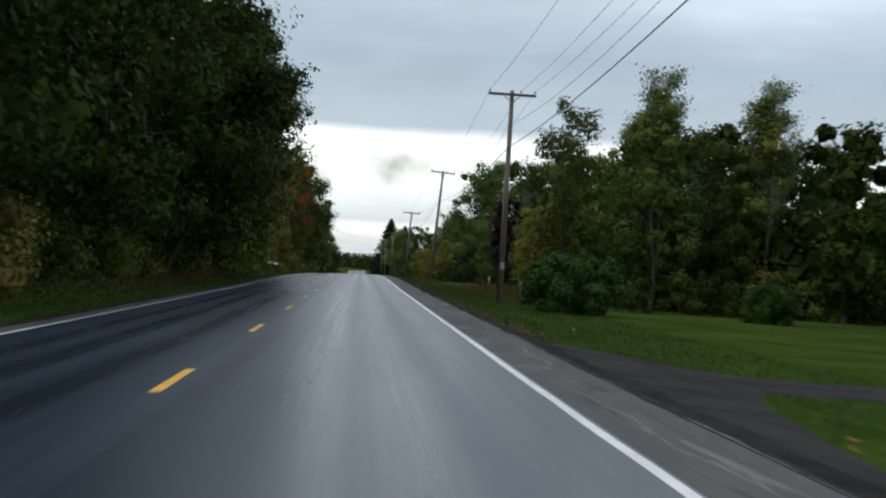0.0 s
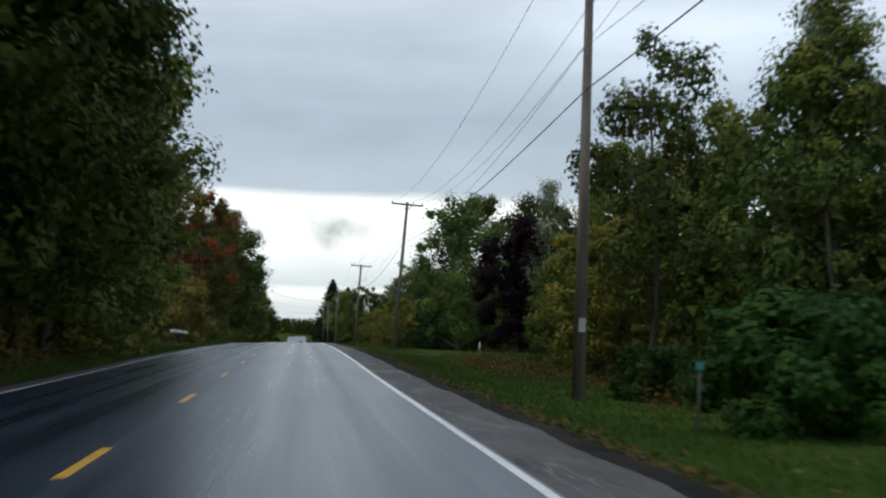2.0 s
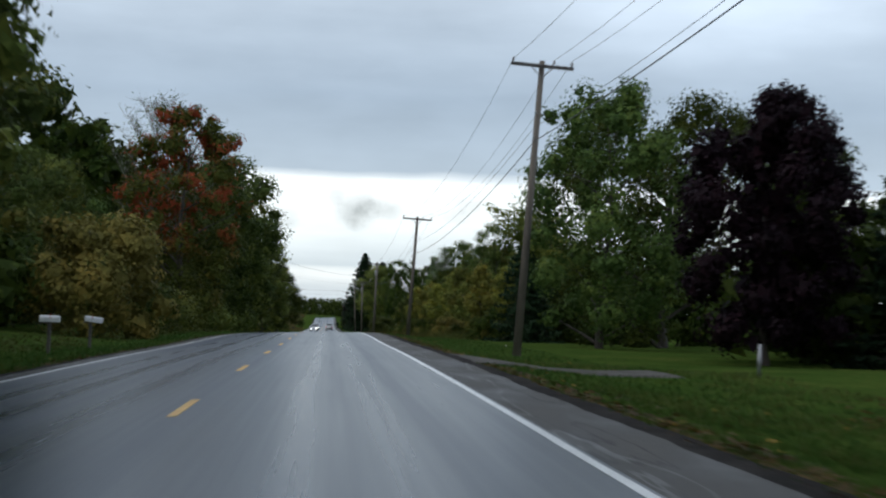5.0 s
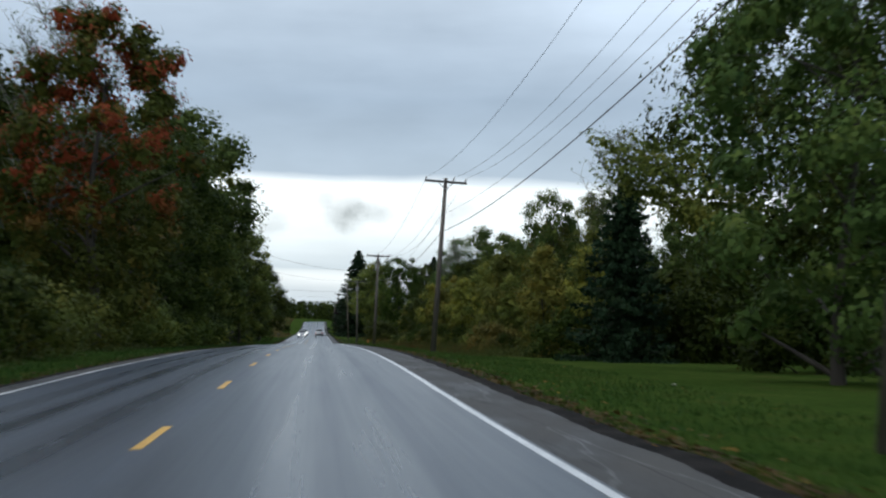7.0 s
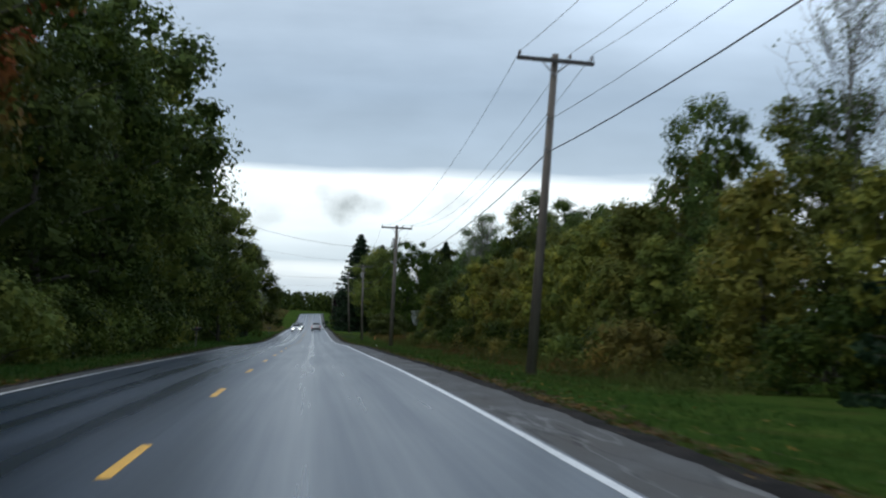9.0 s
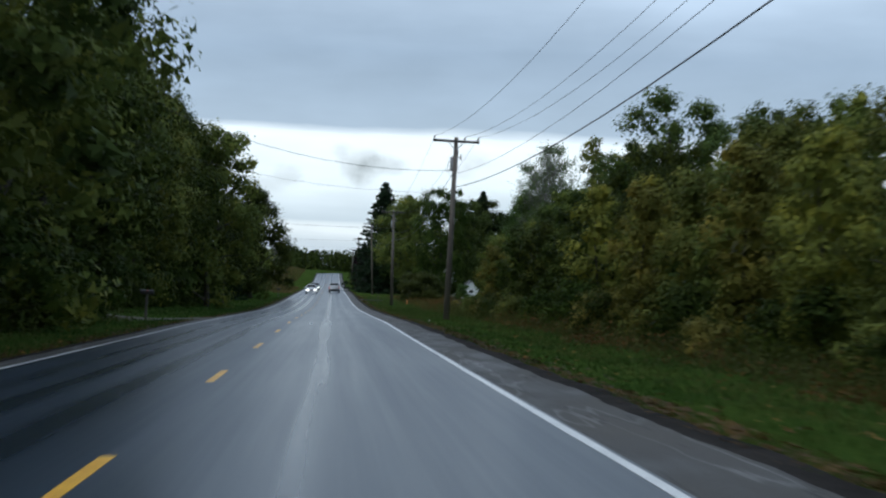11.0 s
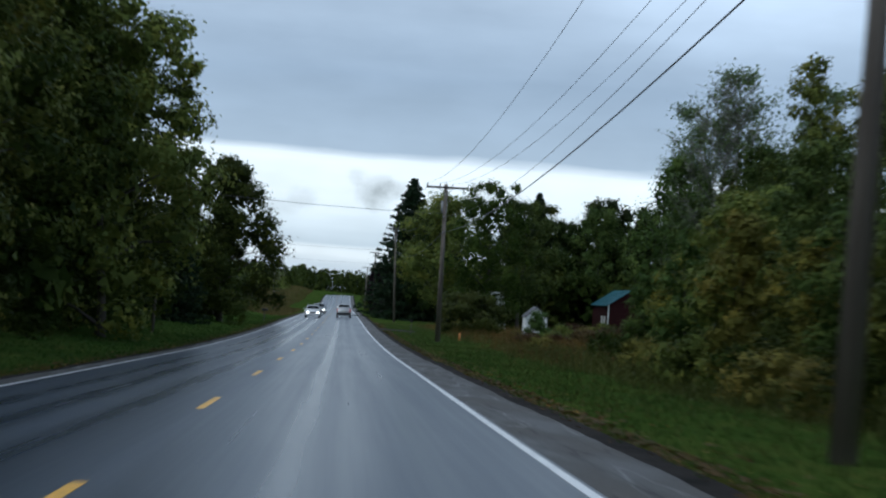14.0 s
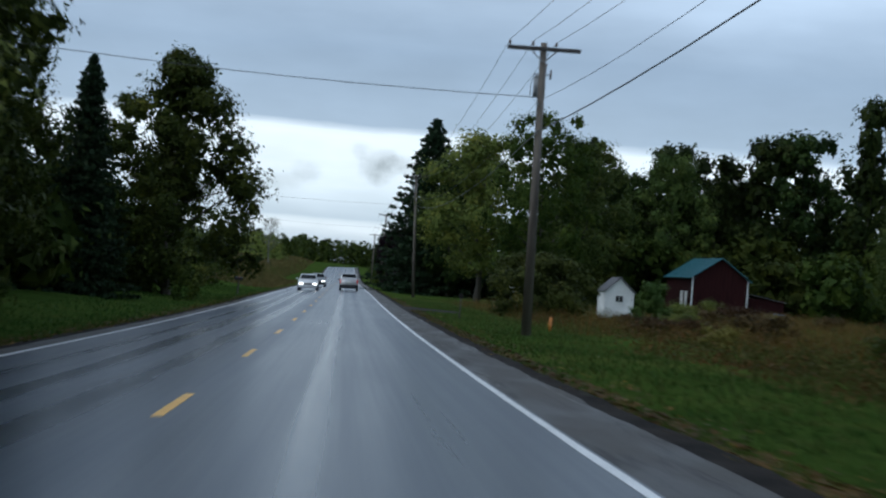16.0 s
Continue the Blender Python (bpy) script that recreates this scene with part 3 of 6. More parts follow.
def billow_crown(rng, h, r, base, n, billows, size_b, lean=0.0, heart=30, wide_at=0.4, peak=1.0, core=0, spray=0.42):
    """Leaf centres and facings on the swelling clumps of a full, rounded crown, and the dense ragged heart of each clump."""
    hz = h - base
    i = np.arange(billows)
    f = 0.04 + 0.93 * ((i + 0.5) / billows) ** 0.85
    up = np.sqrt(np.clip(1 - (np.clip(f - wide_at, 0, 1) / (1.04 - wide_at)) ** 2, 0, 1))
    prof = np.where(f > wide_at, up**peak, 0.70 + 0.30 * f / wide_at)
    big = size_b * r * rng.uniform(0.62, 1.38, billows) * (0.72 + 0.4 * prof)
    rho = np.maximum(prof * r - big * 0.72, 0.0) * rng.uniform(0.74, 1.06, billows)
    inner = rng.uniform(0, 1, billows) < 0.22
    rho[inner] *= rng.uniform(0.1, 0.5, inner.sum())
    a = i * 2.39996 + rng.normal(size=billows) * 0.35
    z = base + f * hz + rng.normal(size=billows) * 0.04 * hz
    z = np.minimum(z, h - big * 0.7)
    c = np.stack([np.cos(a) * rho, np.sin(a) * rho, np.maximum(z, big * 0.4)], 1)
    which = rng.choice(billows, n, p=big**2 / (big**2).sum())
    u = rng.normal(size=(n, 3))
    u /= np.linalg.norm(u, axis=1, keepdims=True)
    out = c - np.array([0, 0, base + 0.42 * hz])
    out /= np.linalg.norm(out, axis=1, keepdims=True) + 1e-6
    u += out[which] * 0.55 + np.array([0, 0, 0.12])
    u /= np.linalg.norm(u, axis=1, keepdims=True)
    lump = 1 + 0.13 * np.sin(u[:, 0] * 6 + which * 1.7) + 0.13 * np.sin(u[:, 1] * 7 + which * 2.3) + 0.12 * np.sin(u[:, 2] * 8 + which)
    p = c[which] + u * (big[which] * lump * rng.uniform(0.42, 1.06, n) ** 0.8)[:, None] * np.array([1, 1, 0.86])
    low = p[:, 2] < 0.08
    p[low, 2] = rng.uniform(0.05, 0.5, low.sum())
    hv, hf = clump_hearts(rng, c, big, heart, most=spray)
    if core:
        # shaded inner foliage along the trunk
        f = np.linspace(0.10, 0.80, 9)
        wide = np.where(f > wide_at, np.sqrt(1 - ((f - wide_at) / (1.04 - wide_at)) ** 2) ** peak, 0.85) * r * 0.6
        cv, cf = clump_hearts(rng, np.stack([0 * f, 0 * f, base + f * hz], 1), wide, core, 0.66, 0.5, max(spray, 0.5))
        hv, hf = np.concatenate([hv, cv]), np.concatenate([hf, cf + len(hv)])
    for q in (p, hv, c):
        q[:, 0] += lean * q[:, 2] / h
    return c, p, u + np.array([0, 0, 0.2]), (hv, hf)


def full_tree(label, h, r, base, n, size, material, seed, billows=58, size_b=0.26, lean=0.0, trunk=0.22, limbs=12, heart=40, wide_at=0.4, peak=1.0, core=60, spray=0.42):
    """A full-crowned tree: tapered trunk, limbs into the clumps, many small leaves over them."""
    rng = np.random.default_rng(seed)
    root = thing("tree", label, "tree")
    c, p, nrm, hearts = billow_crown(rng, h, r, base, n, billows, size_b, lean, heart, wide_at, peak, core, spray)
    verts, faces = [], []
    top = h * 0.84
    spine = [(lean * (z / h) + 0.25 * math.sin(z * 0.5 + seed), 0.25 * math.cos(z * 0.43 + seed) - 0.25 * math.cos(seed), z) for z in np.linspace(-0.3, top, 8)]
    tube(verts, faces, spine, [trunk * (1.25 if i == 0 else 1 - 0.86 * i / 7) for i in range(8)], 8)
    for k in rng.permutation(billows)[:limbs]:
        e = Vector(c[k])
        z = max(base * 0.6, min(e.z - r * rng.uniform(0.15, 0.6), top * 0.9))
        f = (z + 0.3) / (top + 0.3) * 7
        a = Vector(spine[int(f)]).lerp(Vector(spine[min(int(f) + 1, 7)]), f - int(f))
        mid = a.lerp(e, 0.5) + Vector((0, 0, rng.uniform(-0.1, 0.5)))
        rr = trunk * (1 - 0.86 * f / 7) * 0.55
        tube(verts, faces, [a, mid, e], [rr, rr * 0.6, rr * 0.18], 5)
    part_mesh("trunk", mesh_of("trunk", verts, faces, M_BARK, True), root)
    part_mesh("crown", leaves("crown", p, size, material, rng, nrm, None, hearts), root)
    root["tall"] = h
    return root


def broadleaf(label, h, r, base, n, size, material, seed, lobes=34, lobe_r=0.34, shell=0.62, lean=0.0, trunk=0.22, bark=None, limbs=14, inner=0.14):
    """A tree: tapered trunk with limbs, crown of many small leaves in lobes."""
    rng = np.random.default_rng(seed)
    root = thing("tree", label, "tree")
    c, p, nrm, sz = crown_points(rng, h, r, base, n, lobes, lobe_r, shell, lean, inner)
    verts, faces = [], []
    top = h * 0.84
    spine = [(lean * (z / h) + 0.25 * math.sin(z * 0.5 + seed), 0.25 * math.cos(z * 0.43 + seed) - 0.25 * math.cos(seed), z) for z in np.linspace(-0.3, top, 8)]
    tube(verts, faces, spine, [trunk * (1.25 if i == 0 else 1 - 0.86 * i / 7) for i in range(8)], 8)
    for k in rng.permutation(lobes)[:limbs]:
        e = Vector(c[k])
        z = max(base * 0.6, min(e.z - r * rng.uniform(0.15, 0.6), top * 0.9))
        f = (z + 0.3) / (top + 0.3) * 7
        a = Vector(spine[int(f)]).lerp(Vector(spine[min(int(f) + 1, 7)]), f - int(f))
        mid = a.lerp(e, 0.5) + Vector((0, 0, rng.uniform(-0.1, 0.5)))
        rr = trunk * (1 - 0.86 * f / 7) * 0.55
        tube(verts, faces, [a, mid, e], [rr, rr * 0.6, rr * 0.18], 5)
    part_mesh("trunk", mesh_of("trunk", verts, faces, bark or M_BARK, True), root)
    part_mesh("crown", leaves("crown", p, size * sz, material, rng, nrm), root)
    root["tall"] = h
    return root


def spruce(label, h, r, seed, n=9000, base=0.05, needle=0.27):
    """A conifer: straight trunk, close whorls of drooping boughs hung with flat needle sprays round a dense ragged core."""
    rng = np.random.default_rng(seed)
    root = thing("spruce_tree", label, "tree")
    verts, faces, pts, dirs = [], [], [], []
    tube(verts, faces, [(0, 0, -0.3), (0.05, 0, h * 0.5), (0, 0, h)], [0.2, 0.12, 0.015], 8)
    boughs = int(h * 17)
    per = n / boughs
    for i in range(boughs):
        f = min(max(base + (1 - base) * (i + rng.uniform(-2, 2)) / boughs, base), 0.985)
        z, reach = f * h, r * ((1 - f) ** 0.8 * 0.98 + 0.02)
        a = i * 2.39996 + rng.normal() * 0.3
        L = reach * rng.uniform(0.72, 1.08)
        droop = 0.05 + 0.30 * (1 - f)
        way = Vector((math.cos(a), math.sin(a), 0))
        mid = Vector((0, 0, z)) + way * (L * 0.6) + Vector((0, 0, -L * droop * 0.8))
        end = Vector((0, 0, z)) + way * L + Vector((0, 0, -L * droop + 0.08 * L))
        tube(verts, faces, [(0, 0, z), mid, end], [0.03 * (1.1 - f), 0.02 * (1.1 - f), 0.005], 3)
        side = Vector((-way.y, way.x, 0))
        for s in rng.uniform(0.15, 1.03, max(4, int(per * (0.2 + 1.5 * L / r)))):
            q = Vector((0, 0, z)).lerp(mid, s / 0.6) if s < 0.6 else mid.lerp(end, (s - 0.6) / 0.4)
            off = rng.normal() * (0.24 * L + 0.05) * (1.12 - s)
            q = q + side * off
            pts.append((q.x, q.y, max(0.1, q.z - abs(rng.normal()) * 0.12)))
            dirs.append(tuple(way * 0.8 + side * (0.8 if off > 0 else -0.8) * min(1, abs(off) * 4) + Vector((0, 0, -0.15))))
    # the shaded heart of the tree, ragged and tapered
    f = np.linspace(base + 0.03, 0.92, 18)
    hearts = clump_hearts(rng, np.stack([0 * f, 0 * f, f * h - r * (1 - f) * 0.15], 1), r * (1 - f) ** 0.8 * 0.62 + 0.1, 26)
    part_mesh("trunk", mesh_of("trunk", verts, faces, M_BARK, True), root)
    part_mesh("crown", leaves("crown", np.array(pts), needle, M_NEEDLE, rng, None, np.array(dirs), hearts), root)
    root["tall"] = h
    return root


def shrub(label, h, r, n, size, material, seed, billows=12, size_b=0.42, heart=20):
    rng = np.random.default_rng(seed)
    root = thing("bush", label, "bush")
    c, p, nrm, hearts = billow_crown(rng, h, r, 0.0, n, billows, size_b, 0.0, heart, 0.3, spray=0.30 if r < 3.4 else 0.6)
    for k in range(3):
        verts, faces = [], []
        e = Vector(c[k])
        tube(verts, faces, [(rng.normal() * 0.12, rng.normal() * 0.12, -0.15), (e.x * 0.45, e.y * 0.45, e.z * 0.6), e], [0.04, 0.025, 0.006], 4)
        part_mesh("stem", mesh_of("stem", verts, faces, M_BARK), root)
    part_mesh("foliage", leaves("foliage", p, size, material, rng, nrm, None, hearts), root)
    root["tall"] = h
    return root


def twig_tree(label, h, r, seed, n, material, bark=None, leaf=0.14, boughs=46):
    """A thin, half-bare tree: slender trunk, fine upright twigs and sparse leaves."""
    rng = np.random.default_rng(seed)
    root = thing("tree", label, "tree")
    verts, faces, tips = [], [], []
    spine = [(0.15 * math.sin(z * 0.6 + seed), 0.12 * math.cos(z * 0.5), z) for z in np.linspace(-0.3, h, 9)]
    tube(verts, faces, spine, [0.13 * (1 - 0.92 * i / 8) for i in range(9)], 7)
    for i in range(boughs):
        f = rng.uniform(0.28, 0.97)
        a = Vector(spine[int(f * 8)]).lerp(Vector(spine[min(int(f * 8) + 1, 8)]), f * 8 - int(f * 8))
        ang, L = rng.uniform(0, 6.28), r * (1.15 - f) * rng.uniform(0.6, 1.2) + 0.3
        e = a + Vector((math.cos(ang) * L, math.sin(ang) * L, min(L * rng.uniform(0.9, 1.6), max(0.3, h - a.z))))
        tube(verts, faces, [a, a.lerp(e, 0.5) + Vector((0, 0, -0.1 * L)), e], [0.035 * (1.2 - f), 0.022 * (1.2 - f), 0.006], 4)
        for j in range(12):
            s = rng.uniform(0.3, 1)
            b = a.lerp(e, s)
            t = b + Vector((rng.normal() * 0.35, rng.normal() * 0.35, abs(rng.normal()) * 0.3 + 0.05)) * (0.4 + 0.2 * r)
            tube(verts, faces, [b, t], [0.011, 0.004], 3)
            tips += [b.lerp(t, rng.uniform(0.2, 1.1)) for _ in range(max(1, n // (12 * boughs)))]
    part_mesh("trunk", mesh_of("trunk", verts, faces, bark or M_PALE_BARK, True), root)
    pts = np.array([tuple(t) for t in tips]) + rng.normal(size=(len(tips), 3)) * 0.16
    part_mesh("crown", leaves("crown", pts[: max(n, 1)] if n >= len(pts) else pts[rng.permutation(len(pts))[:n]], leaf, material, rng), root)
    root["tall"] = h
    return root


def place(ob, x, y, scale=1.0, turn=0.0, wide=None, sink=0.05, dz=0.0):
    """The matrix that sets a plant on the ground at x, y."""
    w = wide or scale
    return Matrix.Translation((x, y, ground_z(x, y) - sink + dz)) @ Matrix.Rotation(radians(turn), 4, "Z") @ Matrix.Diagonal((w, w, scale, 1))


def put(ob, x, y, scale=1.0, turn=0.0, wide=None, used=set()):
    """The first call moves the thing itself, later calls copy it."""
    m = place(ob, x, y, scale, turn, wide)
    if ob.name in used:
        return copy_thing(ob, m @ Matrix.Diagonal((1 / ob.scale[0], 1 / ob.scale[1], 1 / ob.scale[2], 1)))
    used.add(ob.name)
    ob.matrix_basis = m
    return ob


# ---------- ground and road ----------
def build_ground():
    xs = sorted({-1600, -900, -500, -250, -140, -90, -60, -45, -36, 1600, 900, 500, 250, 140, 90, 60, 45, 36, -SHOULDER_L - 0.02, SHOULDER_R + 0.02,
                 *[-30 + 1.0 * k for k in range(25)], *[5.5 + 0.5 * k for k in range(11)], *[11 + 1.0 * k for k in range(20)], 0, 3.9, -3.9, -5.0, -6.5, -7.5})
    ys = [-400, -200, -100, -60, -40] + [-20 + 2.0 * k for k in range(270)] + [520 + 6 * k for k in range(60)] + [900, 1000, 1200, 1500, 2000, 3000, 4200]
    verts, faces = [], []
    for y in ys:
        for x in xs:
            far = smooth(30, 120, abs(x))
            xx = x + bend(min(y, 860))
            verts.append((xx, y, ground_z(xx, min(y, 860))  + (noise.noise((x * 0.01, y * 0.01, 2)) * 3 * far)))
    w = len(xs)
    for j in range(len(ys) - 1):
        for i in range(w - 1):
            a = j * w + i
            faces.append((a, a + 1, a + w + 1, a + w))
    return tagged(new("ground", mesh_of("ground", verts, faces, M_GRASS, True)), "mown grass verge with fallen leaves", "ground", kind="structure")


build_ground()


def strip(name, x0, x1, lift, material, y0=-40.0, y1=852.0, step=4.0, wobble=0.0, cols=1, thick=0.10, ragged=(1, 1)):
    """A long band along the road between two offsets, with closed edges."""
    rng = np.random.default_rng(len(name))
    n = max(2, int((y1 - y0) / step) + 1)
    verts, faces = [], []
    for y in np.linspace(y0, y1, n):
        w0, w1 = ragged[0] * wobble * noise.noise((y * 0.35, 3.1, x0)), ragged[1] * wobble * (noise.noise((y * 0.4, 7.7, x1)) + 0.5 * noise.noise((y * 1.7, 1.7, x1)))
        for k in range(cols + 1):
            x = (x0 + w0) + (x1 + w1 - x0 - w0) * k / cols
            verts.append((x + bend(y), y, road_z(x, y) + lift))
        verts.append((x1 + w1 + bend(y), y, road_z(x1, y) + lift - thick))
        verts.append((x0 + w0 + bend(y), y, road_z(x0, y) + lift - thick))
    w = cols + 3
    for j in range(n - 1):
        for k in range(w):
            a, b = j * w + k, j * w + (k + 1) % w
            faces.append((a, b, b + w, a + w))
    faces += [tuple(range(w))[::-1], tuple((n - 1) * w + k for k in range(w))]
    me = mesh_of(name, verts, faces, material)
    return me


road = tagged(new("road", strip("road", -3.88, 3.88, 0.0, M_ROAD, step=1.0, cols=6, thick=0.12)), "rain-wet two-lane asphalt road with polished wheel tracks", "road", kind="structure")
tagged(new("shoulder_right", strip("shoulder_right", 3.882, SHOULDER_R, -0.006, M_SHOULDER, step=0.5, wobble=0.09, cols=2, ragged=(0, 1))),
       "worn grey asphalt shoulder with a crumbling edge", "shoulder", kind="structure")
tagged(new("shoulder_left", strip("shoulder_left", -SHOULDER_L, -3.882, -0.006, M_SHOULDER, step=0.5, wobble=0.08, cols=2, ragged=(1, 0))),
       "narrow worn asphalt shoulder", "shoulder", kind="structure")
tagged(new("gravel_edge_right", strip("gravel_edge_right", SHOULDER_R - 0.16, SHOULDER_R + 0.34, -0.012, M_GRAVEL, step=0.5, wobble=0.13, ragged=(0, 1))),
       "dark gravel and leaf mould along the shoulder", "gravel", kind="structure")
tagged(new("gravel_edge_left", strip("gravel_edge_left", -SHOULDER_L - 0.30, -SHOULDER_L + 0.14, -0.012, M_GRAVEL, step=0.5, wobble=0.14, ragged=(1, 0))),
       "dark gravel along the shoulder", "gravel", kind="structure")
part_mesh("edge_line", strip("edge_line", HALF - 0.048, HALF + 0.048, 0.004, M_WHITE_LINE, step=0.8, wobble=0.012, thick=0.006), road, "solid white edge line")
part_mesh("edge_line", strip("edge_line", -HALF - 0.048, -HALF + 0.048, 0.004, M_WHITE_LINE, step=0.8, wobble=0.012, thick=0.006), road, "solid white edge line")
for k in range(-4, 62):
    y = 20.69 + 12.192 * k
    part_mesh("centre_dash", strip("centre_dash", -0.055, 0.055, 0.004, M_YELLOW_LINE, y, y + 3.05, 0.5, 0.008, thick=0.006), road, "yellow centre dash")


# ---------- utility poles and lines ----------
def utility_pole(x, y, top, lean_x=0.0, pins=(-1.15, 0.45, 1.15), can=False, arm=True, label="weathered wooden utility pole with crossarm in the grass verge"):
    base = ground_z(x, y)
    h = top - base + 0.22
    root = thing("utility_pole", label, "utility pole", Matrix.Translation((x, y, base)), "poles along the road")
    tilt = Matrix.Rotation(math.atan2(lean_x, h), 4, "Y")
    bm = bmesh.new()
    rod(bm, (0, 0, -0.3), (0, 0, h), 0.17, 0.105, 14)
    bm.transform(tilt)
    part("pole", bm, M_POLE, root, soft=True)
    az = h - 0.22
    if arm:
        bm = box(bmesh.new(), -1.22, 1.22, -0.22, -0.11, az - 0.07, az + 0.06, 0.012)
        bm.transform(tilt)
        part("crossarm", bm, M_ARM, root, "dark wooden crossarm")
        for s in (-1, 1):
            bm = bmesh.new()
            rod(bm, (s * 0.42, -0.17, az - 0.06), (s * 0.02, -0.15, az - 0.44), 0.022, sides=6)
            bm.transform(tilt)
            part("brace", bm, M_METAL, root)
        for px in pins:
            bm = bmesh.new()
            rod(bm, (px, -0.165, az + 0.05), (px, -0.165, az + 0.13), 0.012, sides=6)
            rod(bm, (px, -0.165, az + 0.11), (px, -0.165, az + 0.17), 0.055, 0.045, 10)
            rod(bm, (px, -0.165, az + 0.17), (px, -0.165, az + 0.23), 0.032, 0.04, 10)
            bm.transform(tilt)
            part("insulator", bm, M_PORCELAIN, root, "small porcelain pin insulator", True)
    for dz, r in ((1.9, 0.04), (2.85, 0.03)):
        bm = bmesh.new()
        rod(bm, (-0.1, -0.16, az - dz), (-0.1, -0.2, az - dz + 0.12), r, sides=8)
        bm.transform(tilt)
        part("bracket", bm, M_METAL, root)
    if can:
        bm = bmesh.new()
        rod(bm, (-0.03, 0.33, az - 1.55), (-0.03, 0.33, az - 0.90), 0.20, 0.20, 18)
        rod(bm, (-0.03, 0.33, az - 0.90), (-0.03, 0.33, az - 0.83), 0.21, 0.15, 18)
        bm.transform(tilt)
        tank = part("transformer", bm, M_TRANSFORMER, root, "grey cylindrical pole transformer", True)
        bm = bmesh.new()
        rod(bm, (0.12, 0.30, az - 0.83), (0.17, 0.28, az - 0.42), 0.04, 0.022, 8)
        bm.transform(tilt)
        part("bushing", bm, M_PORCELAIN, tank, "ribbed porcelain bushing", True)
        bm = bmesh.new()
        rod(bm, (0.29, 0.05, az - 0.97), (0.30, 0.05, az - 0.66), 0.035, 0.03, 8)
        bm.transform(tilt)
        part("cutout", bm, M_PORCELAIN, root, "slim fuse cutout", True)
        bm = bmesh.new()
        rod(bm, (-0.27, 0.06, az - 0.82), (0.30, 0.06, az - 0.82), 0.022, sides=6)
        bm.transform(tilt)
        part("hanger", bm, M_METAL, root)
        verts, faces = [], []
        tube(verts, faces, [(-0.26, 0.05, az - 0.84), (-0.36, 0.02, az - 1.2), (-0.36, 0.0, az - 1.6), (-0.18, 0.0, az - 1.72)], [0.012] * 4, 5)
        me = mesh_of("drip_loop", [tilt @ v for v in verts], faces, M_WIRE, True)
        part_mesh("drip_loop", me, root)
    return root


# x, y, height of the crossarm, lean, pins, transformer
POLES = [(7.82, 4.0, 10.84, 0.0, (-1.15, 0.45, 1.15), False), (8.99, 82.75, 10.46, -0.1, (-1.15, 0.45, 1.15), False),
         (8.93, 158.8, 11.2, 0.58, (-1.15, 0.45, 1.15), False), (8.32, 226.1, 9.32, 0.42, (-1.15, 0.45, 1.15), False),
         (7.64, 297.95, 7.74, 0.12, (-1.15, 0.45, 1.15), True), (7.75, 372.9, 6.66, -0.2, (-1.15, -0.38, 0.40), True),
         (8.48, 473.0, 8.3, -0.7, (-1.15, -0.38, 0.40), True), (7.0, 560.0, 7.2, 0.2, (-1.15, -0.38, 0.40), False),
         (7.0, 640.0, 5.6, 0.0, (-1.15, -0.38, 0.40), False)]
for x, y, top, lean, pins, can in POLES:
    utility_pole(x, y, top, lean, pins, can)


def wire(name, label, pts, radius, sag=0.012, sides=5, steps=14):
    """A hanging line through the given points."""
    verts, faces = [], []
    line, rad = [], []
    for i, (a, b) in enumerate(zip(pts[:-1], pts[1:])):
        a, b = Vector(a), Vector(b)
        dip = sag if isinstance(sag, float) else sag[min(i, len(sag) - 1)]
        for k in range(steps + (b == Vector(pts[-1]))):
            s = k / steps
            p = a.lerp(b, s)
            p.z -= 4 * s * (1 - s) * dip * (b - a).length
            line.append(p)
    tube(verts, faces, line, [radius] * len(line), sides)
    return tagged(new(name, mesh_of(name, verts, faces, M_WIRE, True)), label, "power line", "lines along the poles")


# how far the neutral wire and the cable hang below each crossarm, and the dip of each span
NEUTRAL = [1.69, 1.62, 2.41, 1.93, 1.74, 1.77, 1.8, 1.8, 1.8]
CABLE = [2.59, 2.71, 2.96, 2.92, 2.44, 2.75, 2.8, 2.8, 2.8]
for j in range(3):
    wire("power_line", "thin dark conductor strung from crossarm to crossarm", [(x + lean + pins[j], y - 0.165, top + 0.23) for x, y, top, lean, pins, can in POLES], 0.008,
         (0.0122, 0.0168, 0.0205, 0.0219, 0.020, 0.015))
wire("power_line", "thin neutral wire strung below the crossarms", [(x + lean * 0.8 - 0.13, y - 0.2, top - d) for (x, y, top, lean, pins, can), d in zip(POLES, NEUTRAL)], 0.008,
     (0.0156, 0.0148, 0.0127, 0.0162, 0.0172, 0.015))
wire("telephone_cable", "thick black telephone cable strung along the poles", [(x + lean * 0.7 - 0.06, y - 0.2, top - d) for (x, y, top, lean, pins, can), d in zip(POLES, CABLE)], 0.018,
     (0.0096, 0.0074, 0.0114, 0.0133, 0.0123, 0.012))
wire("service_drop", "dark service wire crossing over the road", [(7.74, 297.85, 6.2), (-16.0, 298.0, 13.3)], 0.013, 0.0885)
wire("service_drop", "thin service wire crossing over the road", [(7.7, 297.85, 5.05), (-16.0, 300.0, 9.6)], 0.006, 0.06)
wire("service_drop", "dark service wire crossing over the road", [(7.5, 372.8, 5.05), (-20.0, 372.0, 6.0)], 0.013, 0.016)
wire("service_drop", "thin service wire crossing over the road", [(7.7, 472.9, 5.4), (-22.0, 478.0, 6.0)], 0.010, 0.014)
wire("service_drop", "thin service wire crossing over the road", [(7.2, 560.0, 5.2), (-22.0, 566.0, 5.8)], 0.010, 0.014)
